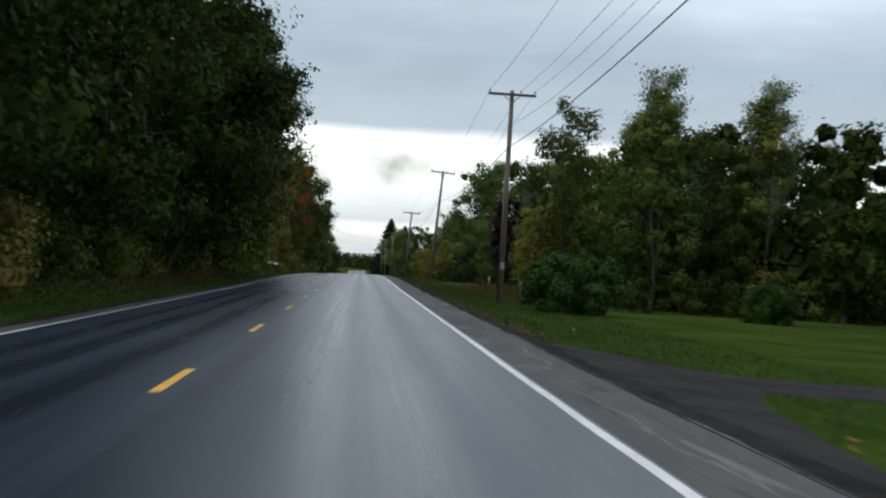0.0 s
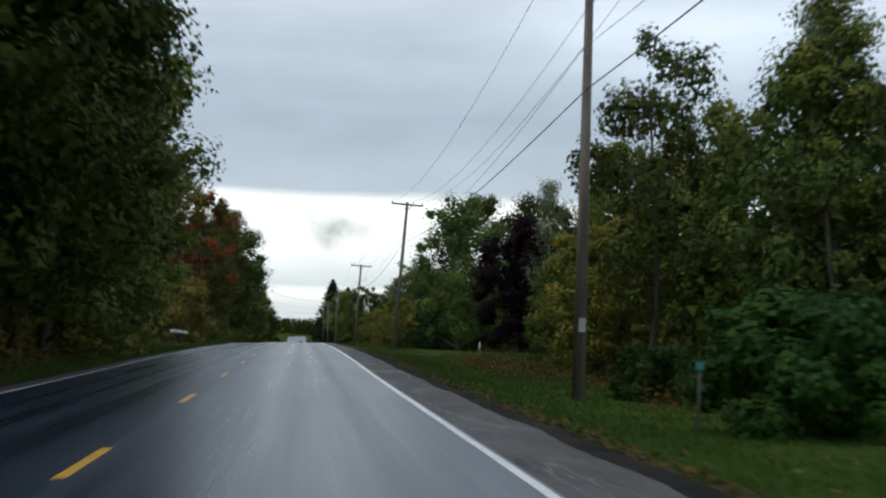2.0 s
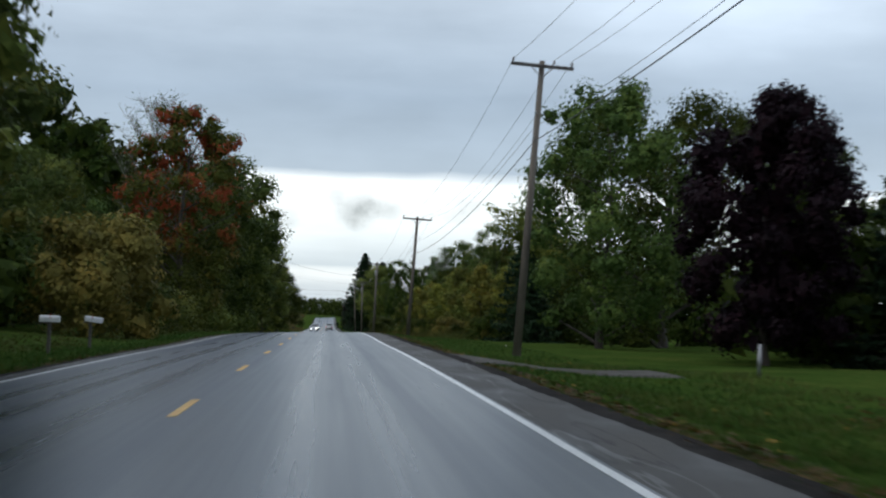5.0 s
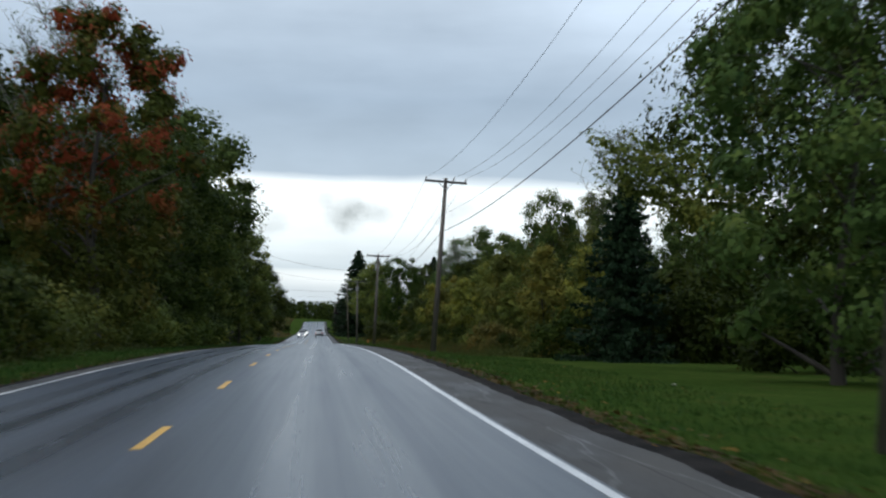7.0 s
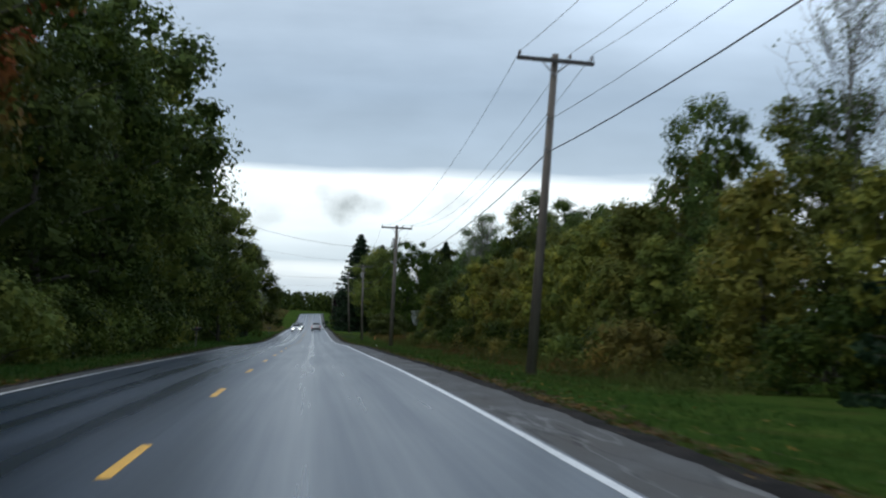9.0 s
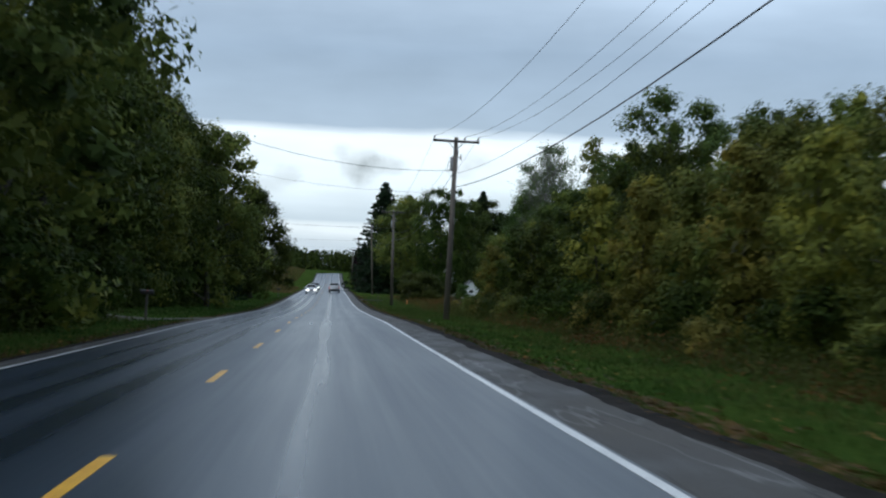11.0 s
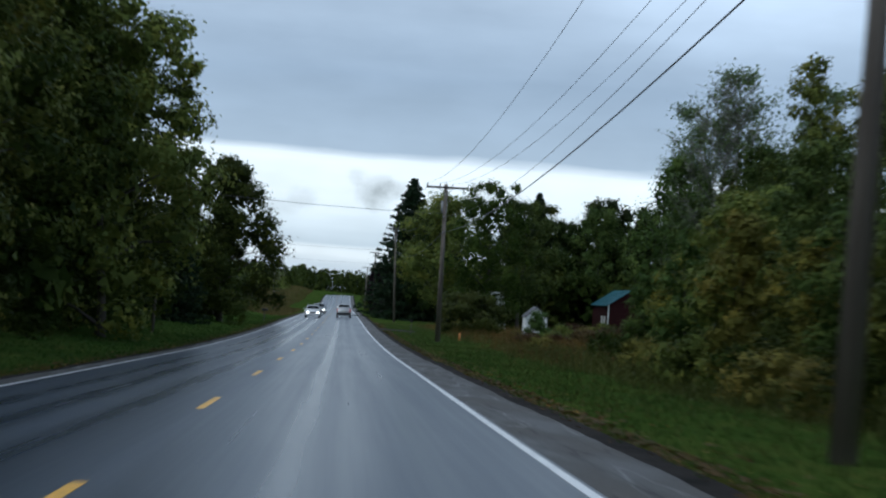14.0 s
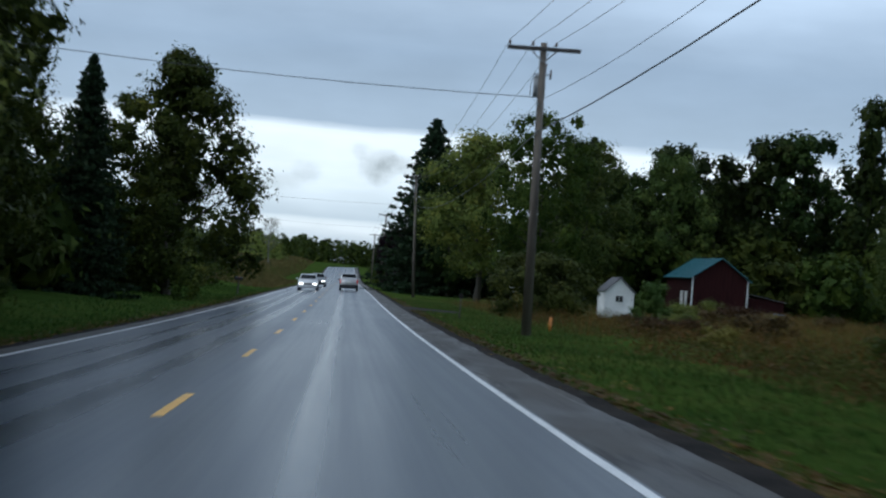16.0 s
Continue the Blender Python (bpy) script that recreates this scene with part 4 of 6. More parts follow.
wire("service_drop", "pale cable hanging in front of the trees", [(-14.6, 310.0, 4.3), (-8.0, 310.0, 3.6)], 0.018, 0.155)

# ---------- tree kinds ----------
oak = full_tree("tall dark green roadside tree with dense overhanging crown", 17.0, 6.2, 1.0, 9800, 0.215, M_LEAF_DARK, 11, 70, 0.23, trunk=0.27, heart=34, core=45)
ash = full_tree("tall green roadside tree with uneven leafy crown", 16.0, 5.2, 1.2, 8600, 0.205, M_LEAF, 12, 60, 0.24, trunk=0.24, wide_at=0.45, heart=34, core=40)
gold = full_tree("green tree with leaves turning yellow", 15.0, 4.8, 0.8, 8200, 0.20, M_LEAF_TURN, 13, 56, 0.24, trunk=0.22, heart=34, core=40)
young = full_tree("slim young tree with yellowing leaves", 9.0, 2.2, 0.3, 3300, 0.165, M_LEAF_YELLOW, 14, 24, 0.36, trunk=0.09, limbs=8, heart=16, core=20)
sapling = full_tree("slim green young tree at the wood's edge", 8.5, 2.1, 0.3, 3300, 0.165, M_LEAF_TURN, 15, 24, 0.36, trunk=0.09, limbs=8, heart=16, core=20)
greensap = full_tree("slim dark green young tree at the wood's edge", 8.5, 2.2, 0.3, 3300, 0.165, M_LEAF, 24, 24, 0.36, trunk=0.09, limbs=8, heart=16, core=20)
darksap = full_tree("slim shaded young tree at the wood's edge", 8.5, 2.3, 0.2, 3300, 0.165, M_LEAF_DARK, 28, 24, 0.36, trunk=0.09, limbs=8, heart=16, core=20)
lacy = full_tree("tall tree with a loose drooping crown and thin top", 13.0, 4.4, 1.0, 12500, 0.16, M_LEAF, 25, 60, 0.22, trunk=0.2, limbs=20, heart=7, wide_at=0.35, core=26)
plume = full_tree("tall slender tree with small leaves in upright plumes", 16.0, 1.9, 6.0, 5200, 0.15, M_LEAF_TURN, 26, 26, 0.34, trunk=0.14, limbs=14, heart=5, wide_at=0.55, core=7)
airy = broadleaf("tall airy green tree with gaps in its crown", 13.0, 3.0, 3.0, 8000, 0.18, M_LEAF, 19, 24, 0.30, 0.3, trunk=0.15, inner=0.0)
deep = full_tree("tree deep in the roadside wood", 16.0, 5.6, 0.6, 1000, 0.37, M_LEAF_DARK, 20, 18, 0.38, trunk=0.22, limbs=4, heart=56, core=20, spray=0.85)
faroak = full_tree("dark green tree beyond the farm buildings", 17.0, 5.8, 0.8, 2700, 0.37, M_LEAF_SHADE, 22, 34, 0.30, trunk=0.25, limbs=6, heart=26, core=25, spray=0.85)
thicket = shrub("dense green undergrowth at the wood's edge", 3.2, 2.4, 1200, 0.17, M_LEAF_DARK, 16)
brush = shrub("rank brownish undergrowth at the wood's edge", 2.2, 2.0, 1900, 0.12, M_LEAF_OLIVE, 17, 14, 0.38)
greenbrush = shrub("leafy green undergrowth at the wood's edge", 2.4, 2.0, 1900, 0.125, M_LEAF_TURN, 18, 14, 0.38)
russet = shrub("low tangled brown bush among the weeds", 2.0, 2.0, 1700, 0.11, M_RUSSET, 27, 14, 0.38)
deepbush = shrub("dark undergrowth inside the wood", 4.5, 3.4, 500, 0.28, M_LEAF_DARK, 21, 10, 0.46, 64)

wood = np.random.default_rng(5)


def row(kinds, x0, x1, y0, y1, step, lo, hi, wide=1.0):
    """A loose row of plants with heights between lo and hi metres."""
    y, rng = y0, np.random.default_rng(int(abs(x0) * 10 + y0 * 7 + y1 * 3))
    while y < y1:
        ob = kinds[int(rng.integers(0, len(kinds)))]
        f = (y - y0) / max(1, y1 - y0)
        k = rng.uniform(lo, hi) / ob["tall"]
        put(ob, x0 + (x1 - x0) * f + rng.normal() * 0.6, y + rng.normal() * 0.8, k, rng.uniform(0, 360), k * wide * rng.uniform(0.92, 1.1))
        y += step * rng.uniform(0.8, 1.2)


def stand(ob, x, y, height, turn=0.0, wide=None):
    k = height / ob["tall"]
    return put(ob, x, y, k, turn, k * (wide or 1.0))


# woods along the left side
row([oak], -10.2, -10.2, 36, 70, 7.5, 16, 18.5)
stand(oak, -8.6, 77.0, 17.5, 60, 1.05)
stand(oak, -8.2, 88.0, 17.0, 160)
leaner = full_tree("green tree leaning out over the road", 10.5, 3.0, 3.4, 6000, 0.17, M_LEAF_DARK, 23, 26, 0.34, lean=4.2, trunk=0.17)
stand(leaner, -7.6, 79.5, 11.0)
row([deep], -13.5, -13.5, 44, 100, 7.0, 15, 18)
stand(ash, -7.7, 97.0, 16.5, 20, 1.05)
row([gold, ash], -8.0, -8.3, 106, 129, 6.0, 15.0, 17.4)
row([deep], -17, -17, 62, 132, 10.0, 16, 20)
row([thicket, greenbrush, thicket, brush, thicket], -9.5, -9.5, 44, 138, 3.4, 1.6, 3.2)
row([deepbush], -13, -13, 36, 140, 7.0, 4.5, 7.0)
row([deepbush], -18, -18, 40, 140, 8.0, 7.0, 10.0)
stand(ash, -10.6, 141.0, 15.5, 40)
stand(gold, -12.0, 151.0, 14.0, 140)
row([deep], -19, -19, 140, 208, 9.0, 8, 11)
row([deep], -19, -19, 208, 290, 8.0, 15, 18)
row([deepbush], -14.5, -14.5, 144, 290, 7.0, 4.0, 6.0)
row([gold, ash], -14, -13, 168, 200, 7.0, 7.5, 9.0)
row([greenbrush, thicket], -9.6, -9.6, 182, 212, 3.4, 2.0, 3.0)
stand(ash, -11.2, 234.0, 14.8, 70, 1.1)
stand(oak, -10.6, 246.0, 15.7, 200, 1.08)
stand(ash, -9.6, 258.0, 18.2, 100, 1.18)
stand(gold, -9.4, 268.0, 18.0, 10, 1.06)
stand(oak, -10.2, 280.0, 15.0, 310)
row([thicket, greenbrush], -8.8, -8.8, 222, 252, 3.0, 1.8, 3.0)
row([thicket], -9.0, -9.0, 252, 286, 3.4, 2.2, 3.6)
row([oak, ash, gold, gold], -13.6, -13.8, 303, 352, 7.0, 16.0, 17.8)
stand(oak, -14.6, 349.0, 16.6, 70)
stand(ash, -14.0, 357.0, 16.4, 170, 1.05)
stand(gold, -13.2, 352.5, 15.6, 20)
stand(gold, -9.2, 350.5, 16.0, 300)
stand(ash, -12.6, 366.0, 15.2, 250, 0.9)
stand(deep, -16.0, 352.0, 16.0, 40)
stand(deep, -15.0, 369.0, 15.5, 140)
stand(oak, -10.9, 362.0, 15.6, 35, 0.92)
row([gold, ash, gold], -15.8, -15.8, 364, 379, 6.0, 16.5, 18, 0.85)
row([deep], -23, -23, 300, 420, 10.0, 16, 19)
row([thicket], -11.8, -11.8, 306, 352, 5.0, 1.8, 3.0)
row([thicket], -10.4, -10.4, 308, 374, 6.0, 0.9, 1.7)
row([deepbush], -15, -15, 300, 440, 7.0, 4.5, 7.0)

# woods along the right side
stand(airy, 13.2, 93.4, 11.9, 10, 0.95)
stand(gold, 16.0, 116.0, 10.0, 80, 0.5)
stand(gold, 19.0, 116.0, 10.8, 280, 0.8)
stand(gold, 15.4, 108.0, 10.3, 140, 0.7)
stand(gold, 20.6, 110.0, 12.6, 240, 0.8)
stand(ash, 17.8, 91.0, 11.2, 50, 0.95)
stand(ash, 22.6, 93.0, 10.0, 150, 0.9)
stand(airy, 26.0, 95.0, 12.2, 250, 0.9)
stand(ash, 30.0, 95.0, 10.4, 20, 0.9)
stand(oak, 26.0, 97.0, 9.6, 210, 0.9)
row([greensap, darksap, darksap], 14.5, 30, 88, 92, 0.9, 4.2, 6.2)
row([thicket, greenbrush, thicket, thicket], 17, 32, 84, 90, 1.0, 1.2, 3.0)
row([sapling, young, young], 13.6, 13.7, 98, 111, 3.2, 4.8, 6.4)
row([greensap, sapling], 13.9, 14.2, 112, 121, 3.2, 4.8, 6.2)
row([gold, airy], 17, 18, 100, 124, 5.0, 7.2, 8.8, 0.9)
row([deep], 24, 23, 98, 122, 6.0, 10, 12)
for k in range(9):
    stand(deep, 17.5 + 3.4 * k, 102 + wood.normal(), wood.uniform(7.6, 9.0), wood.uniform(0, 360), 0.9)
row([deep], 29, 30, 60, 132, 9.0, 9, 11)
row([deepbush], 27, 40, 92, 98, 1.6, 4.5, 6.5)
row([deepbush], 20, 20, 95, 122, 5.0, 4, 6)
row([thicket, thicket, greenbrush], 13.0, 13.2, 97, 118, 2.8, 0.8, 1.5)
row([deep], 36, 32, 135, 182, 6.0, 8, 10)
row([deepbush], 29, 27, 140, 182, 5.5, 3, 5)
row([deep], 30, 25, 240, 362, 9.0, 7, 9)
row([young, sapling, young], 14.4, 12.6, 216, 282, 3.0, 4.8, 6.6)
row([gold, airy, gold], 18, 17.5, 240, 290, 5.0, 7.0, 8.6)
stand(gold, 16.9, 238.0, 9.0, 200, 0.95)
stand(gold, 14.6, 240.0, 7.0, 20)
stand(gold, 18.8, 229.0, 8.0, 100, 0.9)
stand(lacy, 16.4, 235.5, 10.6, 60, 0.72)
stand(lacy, 19.8, 231.0, 10.4, 150, 0.8)
stand(plume, 18.6, 233.0, 10.4, 60, 1.1)
row([brush, thicket, greenbrush, thicket], 13.2, 11.6, 216, 300, 2.7, 0.9, 2.0)
row([sapling, greensap, darksap, darksap], 12.6, 13.0, 284, 306, 3.0, 4.4, 5.9)
row([sapling, young, greensap, sapling], 13.0, 13.4, 306, 325, 2.8, 4.4, 5.9)
row([sapling, young, greensap], 14.2, 17.8, 326, 357, 2.5, 4.2, 5.6)
row([greensap, sapling], 17.6, 22.0, 346, 362, 2.8, 4.6, 6.2)
row([oak, ash, oak], 16.5, 18.0, 290, 315, 5.5, 7.0, 8.8, 0.95)
row([gold, ash, gold], 18.0, 19.5, 315, 345, 5.5, 7.0, 8.8, 0.95)
stand(lacy, 19.6, 300.0, 13.0, 20)
stand(lacy, 24.6, 303.0, 12.4, 200)
stand(oak, 18.2, 294.0, 9.4, 20, 0.8)
stand(ash, 22.5, 307.0, 10.4, 120, 0.9)
stand(lacy, 22.0, 286.0, 10.6, 90)
stand(ash, 28.5, 298.0, 11.6, 310)
stand(deep, 25.0, 292.0, 9.5, 50)
row([airy, gold], 21, 22, 346, 364, 5.0, 8.0, 9.5)
row([deepbush], 17, 23, 284, 362, 6.0, 4, 5.5)
row([brush, greenbrush, thicket], 11.4, 12.0, 300, 325, 2.7, 0.9, 1.9)
row([brush, greenbrush, thicket], 12.2, 14.6, 326, 348, 2.5, 1.0, 1.9)
row([russet, thicket, russet], 15.2, 18.4, 350, 364, 2.2, 1.3, 2.0)
row([russet], 19.0, 25.0, 363, 372, 1.6, 1.4, 2.1)
# a loose group of thin trees above the hedge
stand(plume, 25.4, 357.0, 16.6, 130, 0.9)
stand(plume, 29.0, 358.0, 16.4, 230, 1.25)
stand(plume, 30.6, 361.0, 15.6, 30, 1.2)
stand(plume, 33.6, 359.0, 15.0, 300, 1.2)
stand(lacy, 28.6, 363.0, 12.4, 60, 0.7)
stand(lacy, 33.0, 362.0, 12.0, 150, 0.7)
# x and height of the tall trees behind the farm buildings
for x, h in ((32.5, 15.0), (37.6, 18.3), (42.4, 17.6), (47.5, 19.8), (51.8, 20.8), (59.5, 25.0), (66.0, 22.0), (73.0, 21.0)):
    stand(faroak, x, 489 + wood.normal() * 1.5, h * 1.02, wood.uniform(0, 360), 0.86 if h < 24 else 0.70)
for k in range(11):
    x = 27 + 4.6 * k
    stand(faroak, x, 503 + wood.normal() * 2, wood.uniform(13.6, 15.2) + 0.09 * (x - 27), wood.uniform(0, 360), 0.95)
for k in range(13):
    stand(deepbush, 24 + 4.4 * k, 483 + wood.normal(), wood.uniform(6, 10), wood.uniform(0, 360))
for k in range(11):
    stand(deepbush, 30 + 5.0 * k, 509 + wood.normal(), wood.uniform(9, 12), wood.uniform(0, 360))
stand(deepbush, 45.0, 474.0, 6.5, 20)
stand(deepbush, 50.0, 470.0, 7.0, 70)
stand(ash, 55.0, 462.0, 13.5, 10)
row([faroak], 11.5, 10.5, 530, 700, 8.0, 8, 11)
row([thicket], 9.5, 9.5, 540, 700, 6.0, 2, 4)

# single plants that stand out
thin_tree = twig_tree("slender pale-stemmed tree with sparse grey-green leaves", 12.0, 2.2, 31, 5000, M_LEAF_GREY, leaf=0.10)
feathery = twig_tree("tall feathery tree with small grey-green leaves", 12.0, 2.3, 32, 9000, M_LEAF_GREY, leaf=0.105)
bare_tree = twig_tree("half-bare grey tree with fine upright twigs", 12.0, 3.0, 33, 1400, M_LEAF_GREY, leaf=0.09, boughs=80)
stand(plume, 17.9, 89.5, 12.6, 0, 1.3)
stand(thin_tree, 18.3, 90.5, 13.4, 0)
stand(plume, 24.4, 91.0, 12.6, 70, 1.4)
stand(thin_tree, 25.0, 91.6, 13.2, 70)
stand(thin_tree, 14.3, 121.0, 9.3, 120, 0.75)
stand(bare_tree, 19.6, 230.0, 13.8, 40)
stand(ash, 19.6, 361.0, 11.2, 50, 0.8)
stand(ash, 22.8, 356.0, 11.6, 250, 0.85)
stand(feathery, 22.0, 359.0, 15.4, 200, 1.1)
stand(feathery, 20.0, 361.0, 13.8, 100, 0.9)
stand(feathery, 27.0, 361.0, 15.0, 300)
stand(bare_tree, 21.0, 358.0, 15.0, 10, 0.9)
purple = full_tree("dark purple-leaved maple on a lawn", 10.4, 3.8, 0.9, 13000, 0.17, M_LEAF_PURPLE, 41, 66, 0.22, trunk=0.16, peak=1.5)
stand(purple, 18.2, 157.0, 10.6)
bigash = full_tree("broad light green tree beside a lawn", 14.0, 4.9, 0.4, 14500, 0.18, M_LEAF, 42, 66, 0.23, trunk=0.2, limbs=18, heart=36, core=0, spray=0.32)
stand(bigash, 16.4, 181.0, 14.3)
stand(spruce("dark green spruce on a lawn", 10.2, 3.2, 43), 24.5, 157.0, 10.7, 0, 1.22)
stand(deep, 29.8, 167.0, 8.6, 30)
stand(deep, 33.5, 160.0, 8.2, 130)
stand(deepbush, 28.4, 160.0, 5.2, 60)
stand(darksap, 21.9, 164.0, 9.8, 75, 1.3)
stand(darksap, 23.4, 168.0, 9.6, 15, 1.4)
stand(darksap, 27.6, 164.0, 9.6, 200, 1.5)
stand(ash, 29.4, 160.0, 11.4, 200, 0.75)
stand(deepbush, 21.5, 162.0, 6.0)
sp = spruce("dark spruce at the wood's edge", 9.4, 3.5, 44, 6800, needle=0.25)
stand(sp, 16.4, 212.0, 9.3)
for x, y, h in ((14.6, 215.5, 2.6), (17.8, 216.0, 3.4), (20.4, 214.5, 3.8), (23.0, 213.0, 4.0), (25.6, 212.0, 3.6)):
    stand(thicket, x, y, h, 40 * x)
red = full_tree("tall maple with green and red autumn leaves", 16.6, 5.2, 1.8, 17000, 0.19, M_LEAF_RED, 45, 70, 0.23, trunk=0.3, limbs=20, heart=34, core=0)
stand(red, -9.6, 216.0, 16.9)
stand(bare_tree, -12.6, 221.0, 18.0, 60, 1.2)
olive = shrub("large olive-brown bush beside the road", 5.4, 3.7, 6500, 0.17, M_LEAF_OLIVE, 46, 30, 0.30)
stand(olive, -8.9, 170.0, 5.6)
locust = full_tree("broad spreading tree with airy drooping leaves over a lawn", 16.0, 9.4, 2.8, 30000, 0.18, M_LEAF_DARK, 47, 110, 0.17, trunk=0.3, limbs=26, heart=70, wide_at=0.5, core=0, spray=0.30)
stand(locust, 23.4, 197.5, 16.0)
bough = broadleaf("tree with long drooping branches reaching over a lawn", 8.8, 2.7, 4.2, 6000, 0.15, M_LEAF_TURN, 54, 28, 0.28, 0.6, lean=-10.4, trunk=0.14, inner=0.10)
stand(bough, 22.6, 194.0, 8.6, 0, 1.0)
lawnshrub = shrub("dark rounded shrub under a lawn tree", 2.3, 2.0, 3500, 0.14, M_LEAF_DARK, 48, 16, 0.36, 30)
stand(lawnshrub, 20.0, 195.0, 2.7, 0, 1.15)
row([deep], 36, 26, 205, 238, 6.0, 7.0, 8.5)
row([deepbush], 33, 22, 206, 238, 5.5, 3.5, 5.0)
stand(deepbush, 20.5, 219.0, 5.6, 40)
stand(deepbush, 24.5, 223.0, 6.2, 130)
stand(ash, 20.9, 219.5, 7.8, 75, 0.9)
lush = shrub("lush green spreading sumac bush in the grass", 2.6, 2.4, 8500, 0.135, M_LEAF_LUSH, 49, 44, 0.22, 18)
stand(lush, 11.2, 71.0, 2.6)
stand(lush, 21.2, 76.0, 1.9, 90, 0.85)
stand(lush, 11.4, 84.0, 1.5, 140)
roundbush = shrub("large clipped round bush beside a pole", 3.9, 3.35, 8000, 0.15, M_LEAF_BUSH, 50, 40, 0.27, 60)
stand(roundbush, 12.9, 409.0, 3.75, 0, 1.08)
fieldbush = shrub("pointed green bush standing among the weeds", 2.5, 1.1, 2600, 0.11, M_LEAF, 55, 16, 0.4)
stand(fieldbush, 17.3, 399.0, 2.5)
for x in (19.6, 21.8, 24.2):
    stand(lawnshrub, x, 464.8, 2.6, 50 * x, 1.0)
limetree = full_tree("round-crowned green lawn tree by the road", 16.6, 6.0, 2.6, 14000, 0.22, M_LEAF_TURN, 51, 64, 0.25, trunk=0.3)
stand(limetree, 14.4, 470.0, 16.9, 0, 1.12)
stand(oak, 18.4, 456.0, 17.6, 30, 0.85)
stand(oak, 28.6, 492.0, 17.8, 80, 0.9)
stand(ash, 22.9, 461.0, 15.8, 120)
stand(ash, 36.5, 484.0, 17.0, 220, 0.9)
stand(purple, 8.0, 540.0, 9.0, 10, 0.75)
tallspruce = spruce("tall dark spruce above the roadside trees", 19.5, 6.4, 52, 13000, needle=0.42)
stand(tallspruce, 10.8, 499.0, 21.0, 0, 1.15)
stand(tallspruce, 15.6, 503.0, 19.0, 220, 1.2)
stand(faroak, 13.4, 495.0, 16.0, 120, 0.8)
stand(tallspruce, 28.5, 492.0, 19.4, 50)
stand(tallspruce, -11.2, 396.0, 11.6, 70, 0.85)
stand(tallspruce, -14.6, 392.0, 10.6, 170, 0.9)
stand(deep, -15.0, 398.0, 9.0)
stand(deep, -17.0, 388.0, 12.6, 60)
stand(oak, -13.4, 384.0, 12.0, 140, 0.9)
pointed = full_tree("broad green tree with a pointed crown on the verge", 14.4, 6.0, 0.6, 15000, 0.20, M_LEAF_DARK, 56, 76, 0.21, trunk=0.27, wide_at=0.2, peak=1.7)
stand(pointed, -8.9, 412.0, 14.4, 200)
stand(oak, -12.8, 408.0, 9.6, 80, 1.1)
stand(oak, -10.4, 427.0, 9.4, 290, 1.0)
stand(thicket, -6.7, 404.0, 1.9, 0, 0.7)
row([thicket, greenbrush], -11.0, -10.4, 434, 456, 4.0, 2.5, 4.2)
yellow_spray = shrub("spray of bright yellow leaves low on the trunks", 1.3, 1.0, 500, 0.15, M_LEAF_GOLD, 53, 5, 0.4, 4)
yellow_spray.matrix_basis = Matrix.Translation((-6.8, 82.9, 4.7))


# ---------- far woods and fields ----------
def far_woods(name, label, x0, x1, y0, y1, lo, hi, count, size, material, seed, dz=0.0, apart=4.0):
    """A distant belt of trees: humped crowns down to the ground, too far to count."""
    rng = np.random.default_rng(seed)
    pts, nrm = [], []
    humps = max(6, int((x1 - x0) / apart))
    for k in range(humps):
        hx, hy = rng.uniform(x0, x1), rng.uniform(y0, y1)
        if hy < 850 and abs(hx - bend(hy)) < 8:
            continue
        m, hh, hr = count // humps, rng.uniform(lo, hi), rng.uniform(2.4, 4.6)
        a, rho = rng.uniform(0, 6.283, m), rng.uniform(0, 1, m) ** 0.5
        z = hh * (1 - rho**2.6) * rng.uniform(0.25, 1.0, m) ** 0.45
        wob = 1 + 0.2 * np.sin(a * 5 + k)
        g = ground_z(hx, min(hy, 860)) + dz
        pts.append(np.stack([hx + np.cos(a) * rho * hr * wob, hy + np.sin(a) * rho * hr * wob, g + z], 1))
        nrm.append(np.stack([np.cos(a) * rho, np.sin(a) * rho, 0.4 + 0 * a], 1))
    return tagged(new(name, leaves(name, np.concatenate(pts), size, material, rng, np.concatenate(nrm))), label, "woods", kind="stuff")


far_woods("far_woods", "distant belt of dark green trees across the rise", -120, 130, 838, 890, 7.5, 10.8, 36000, 1.0, M_LEAF_DARK, 61, 0.0, 1.3)
far_woods("far_woods", "distant belt of grey-green trees along the skyline", -450, 450, 960, 1090, 7, 11, 30000, 1.9, M_LEAF, 62, 1.0, 3.0)
far_woods("hill_trees", "distant mixed trees on the field's far edge", -90, -15, 690, 790, 4.5, 7.5, 18000, 0.6, M_LEAF_TURN, 63, 0.0, 2.0)
far_woods("hill_trees", "distant trees behind the roadside bushes", -60, -18, 500, 560, 3, 6, 9000, 0.5, M_LEAF, 64, 0.0, 2.0)
far_woods("hill_trees", "trees beyond the farm buildings", 16, 120, 560, 680, 8, 13, 20000, 0.8, M_LEAF_DARK, 65, 0.0, 2.5)
stand(bare_tree, -14.0, 620.0, 9.0, 15, 1.5)

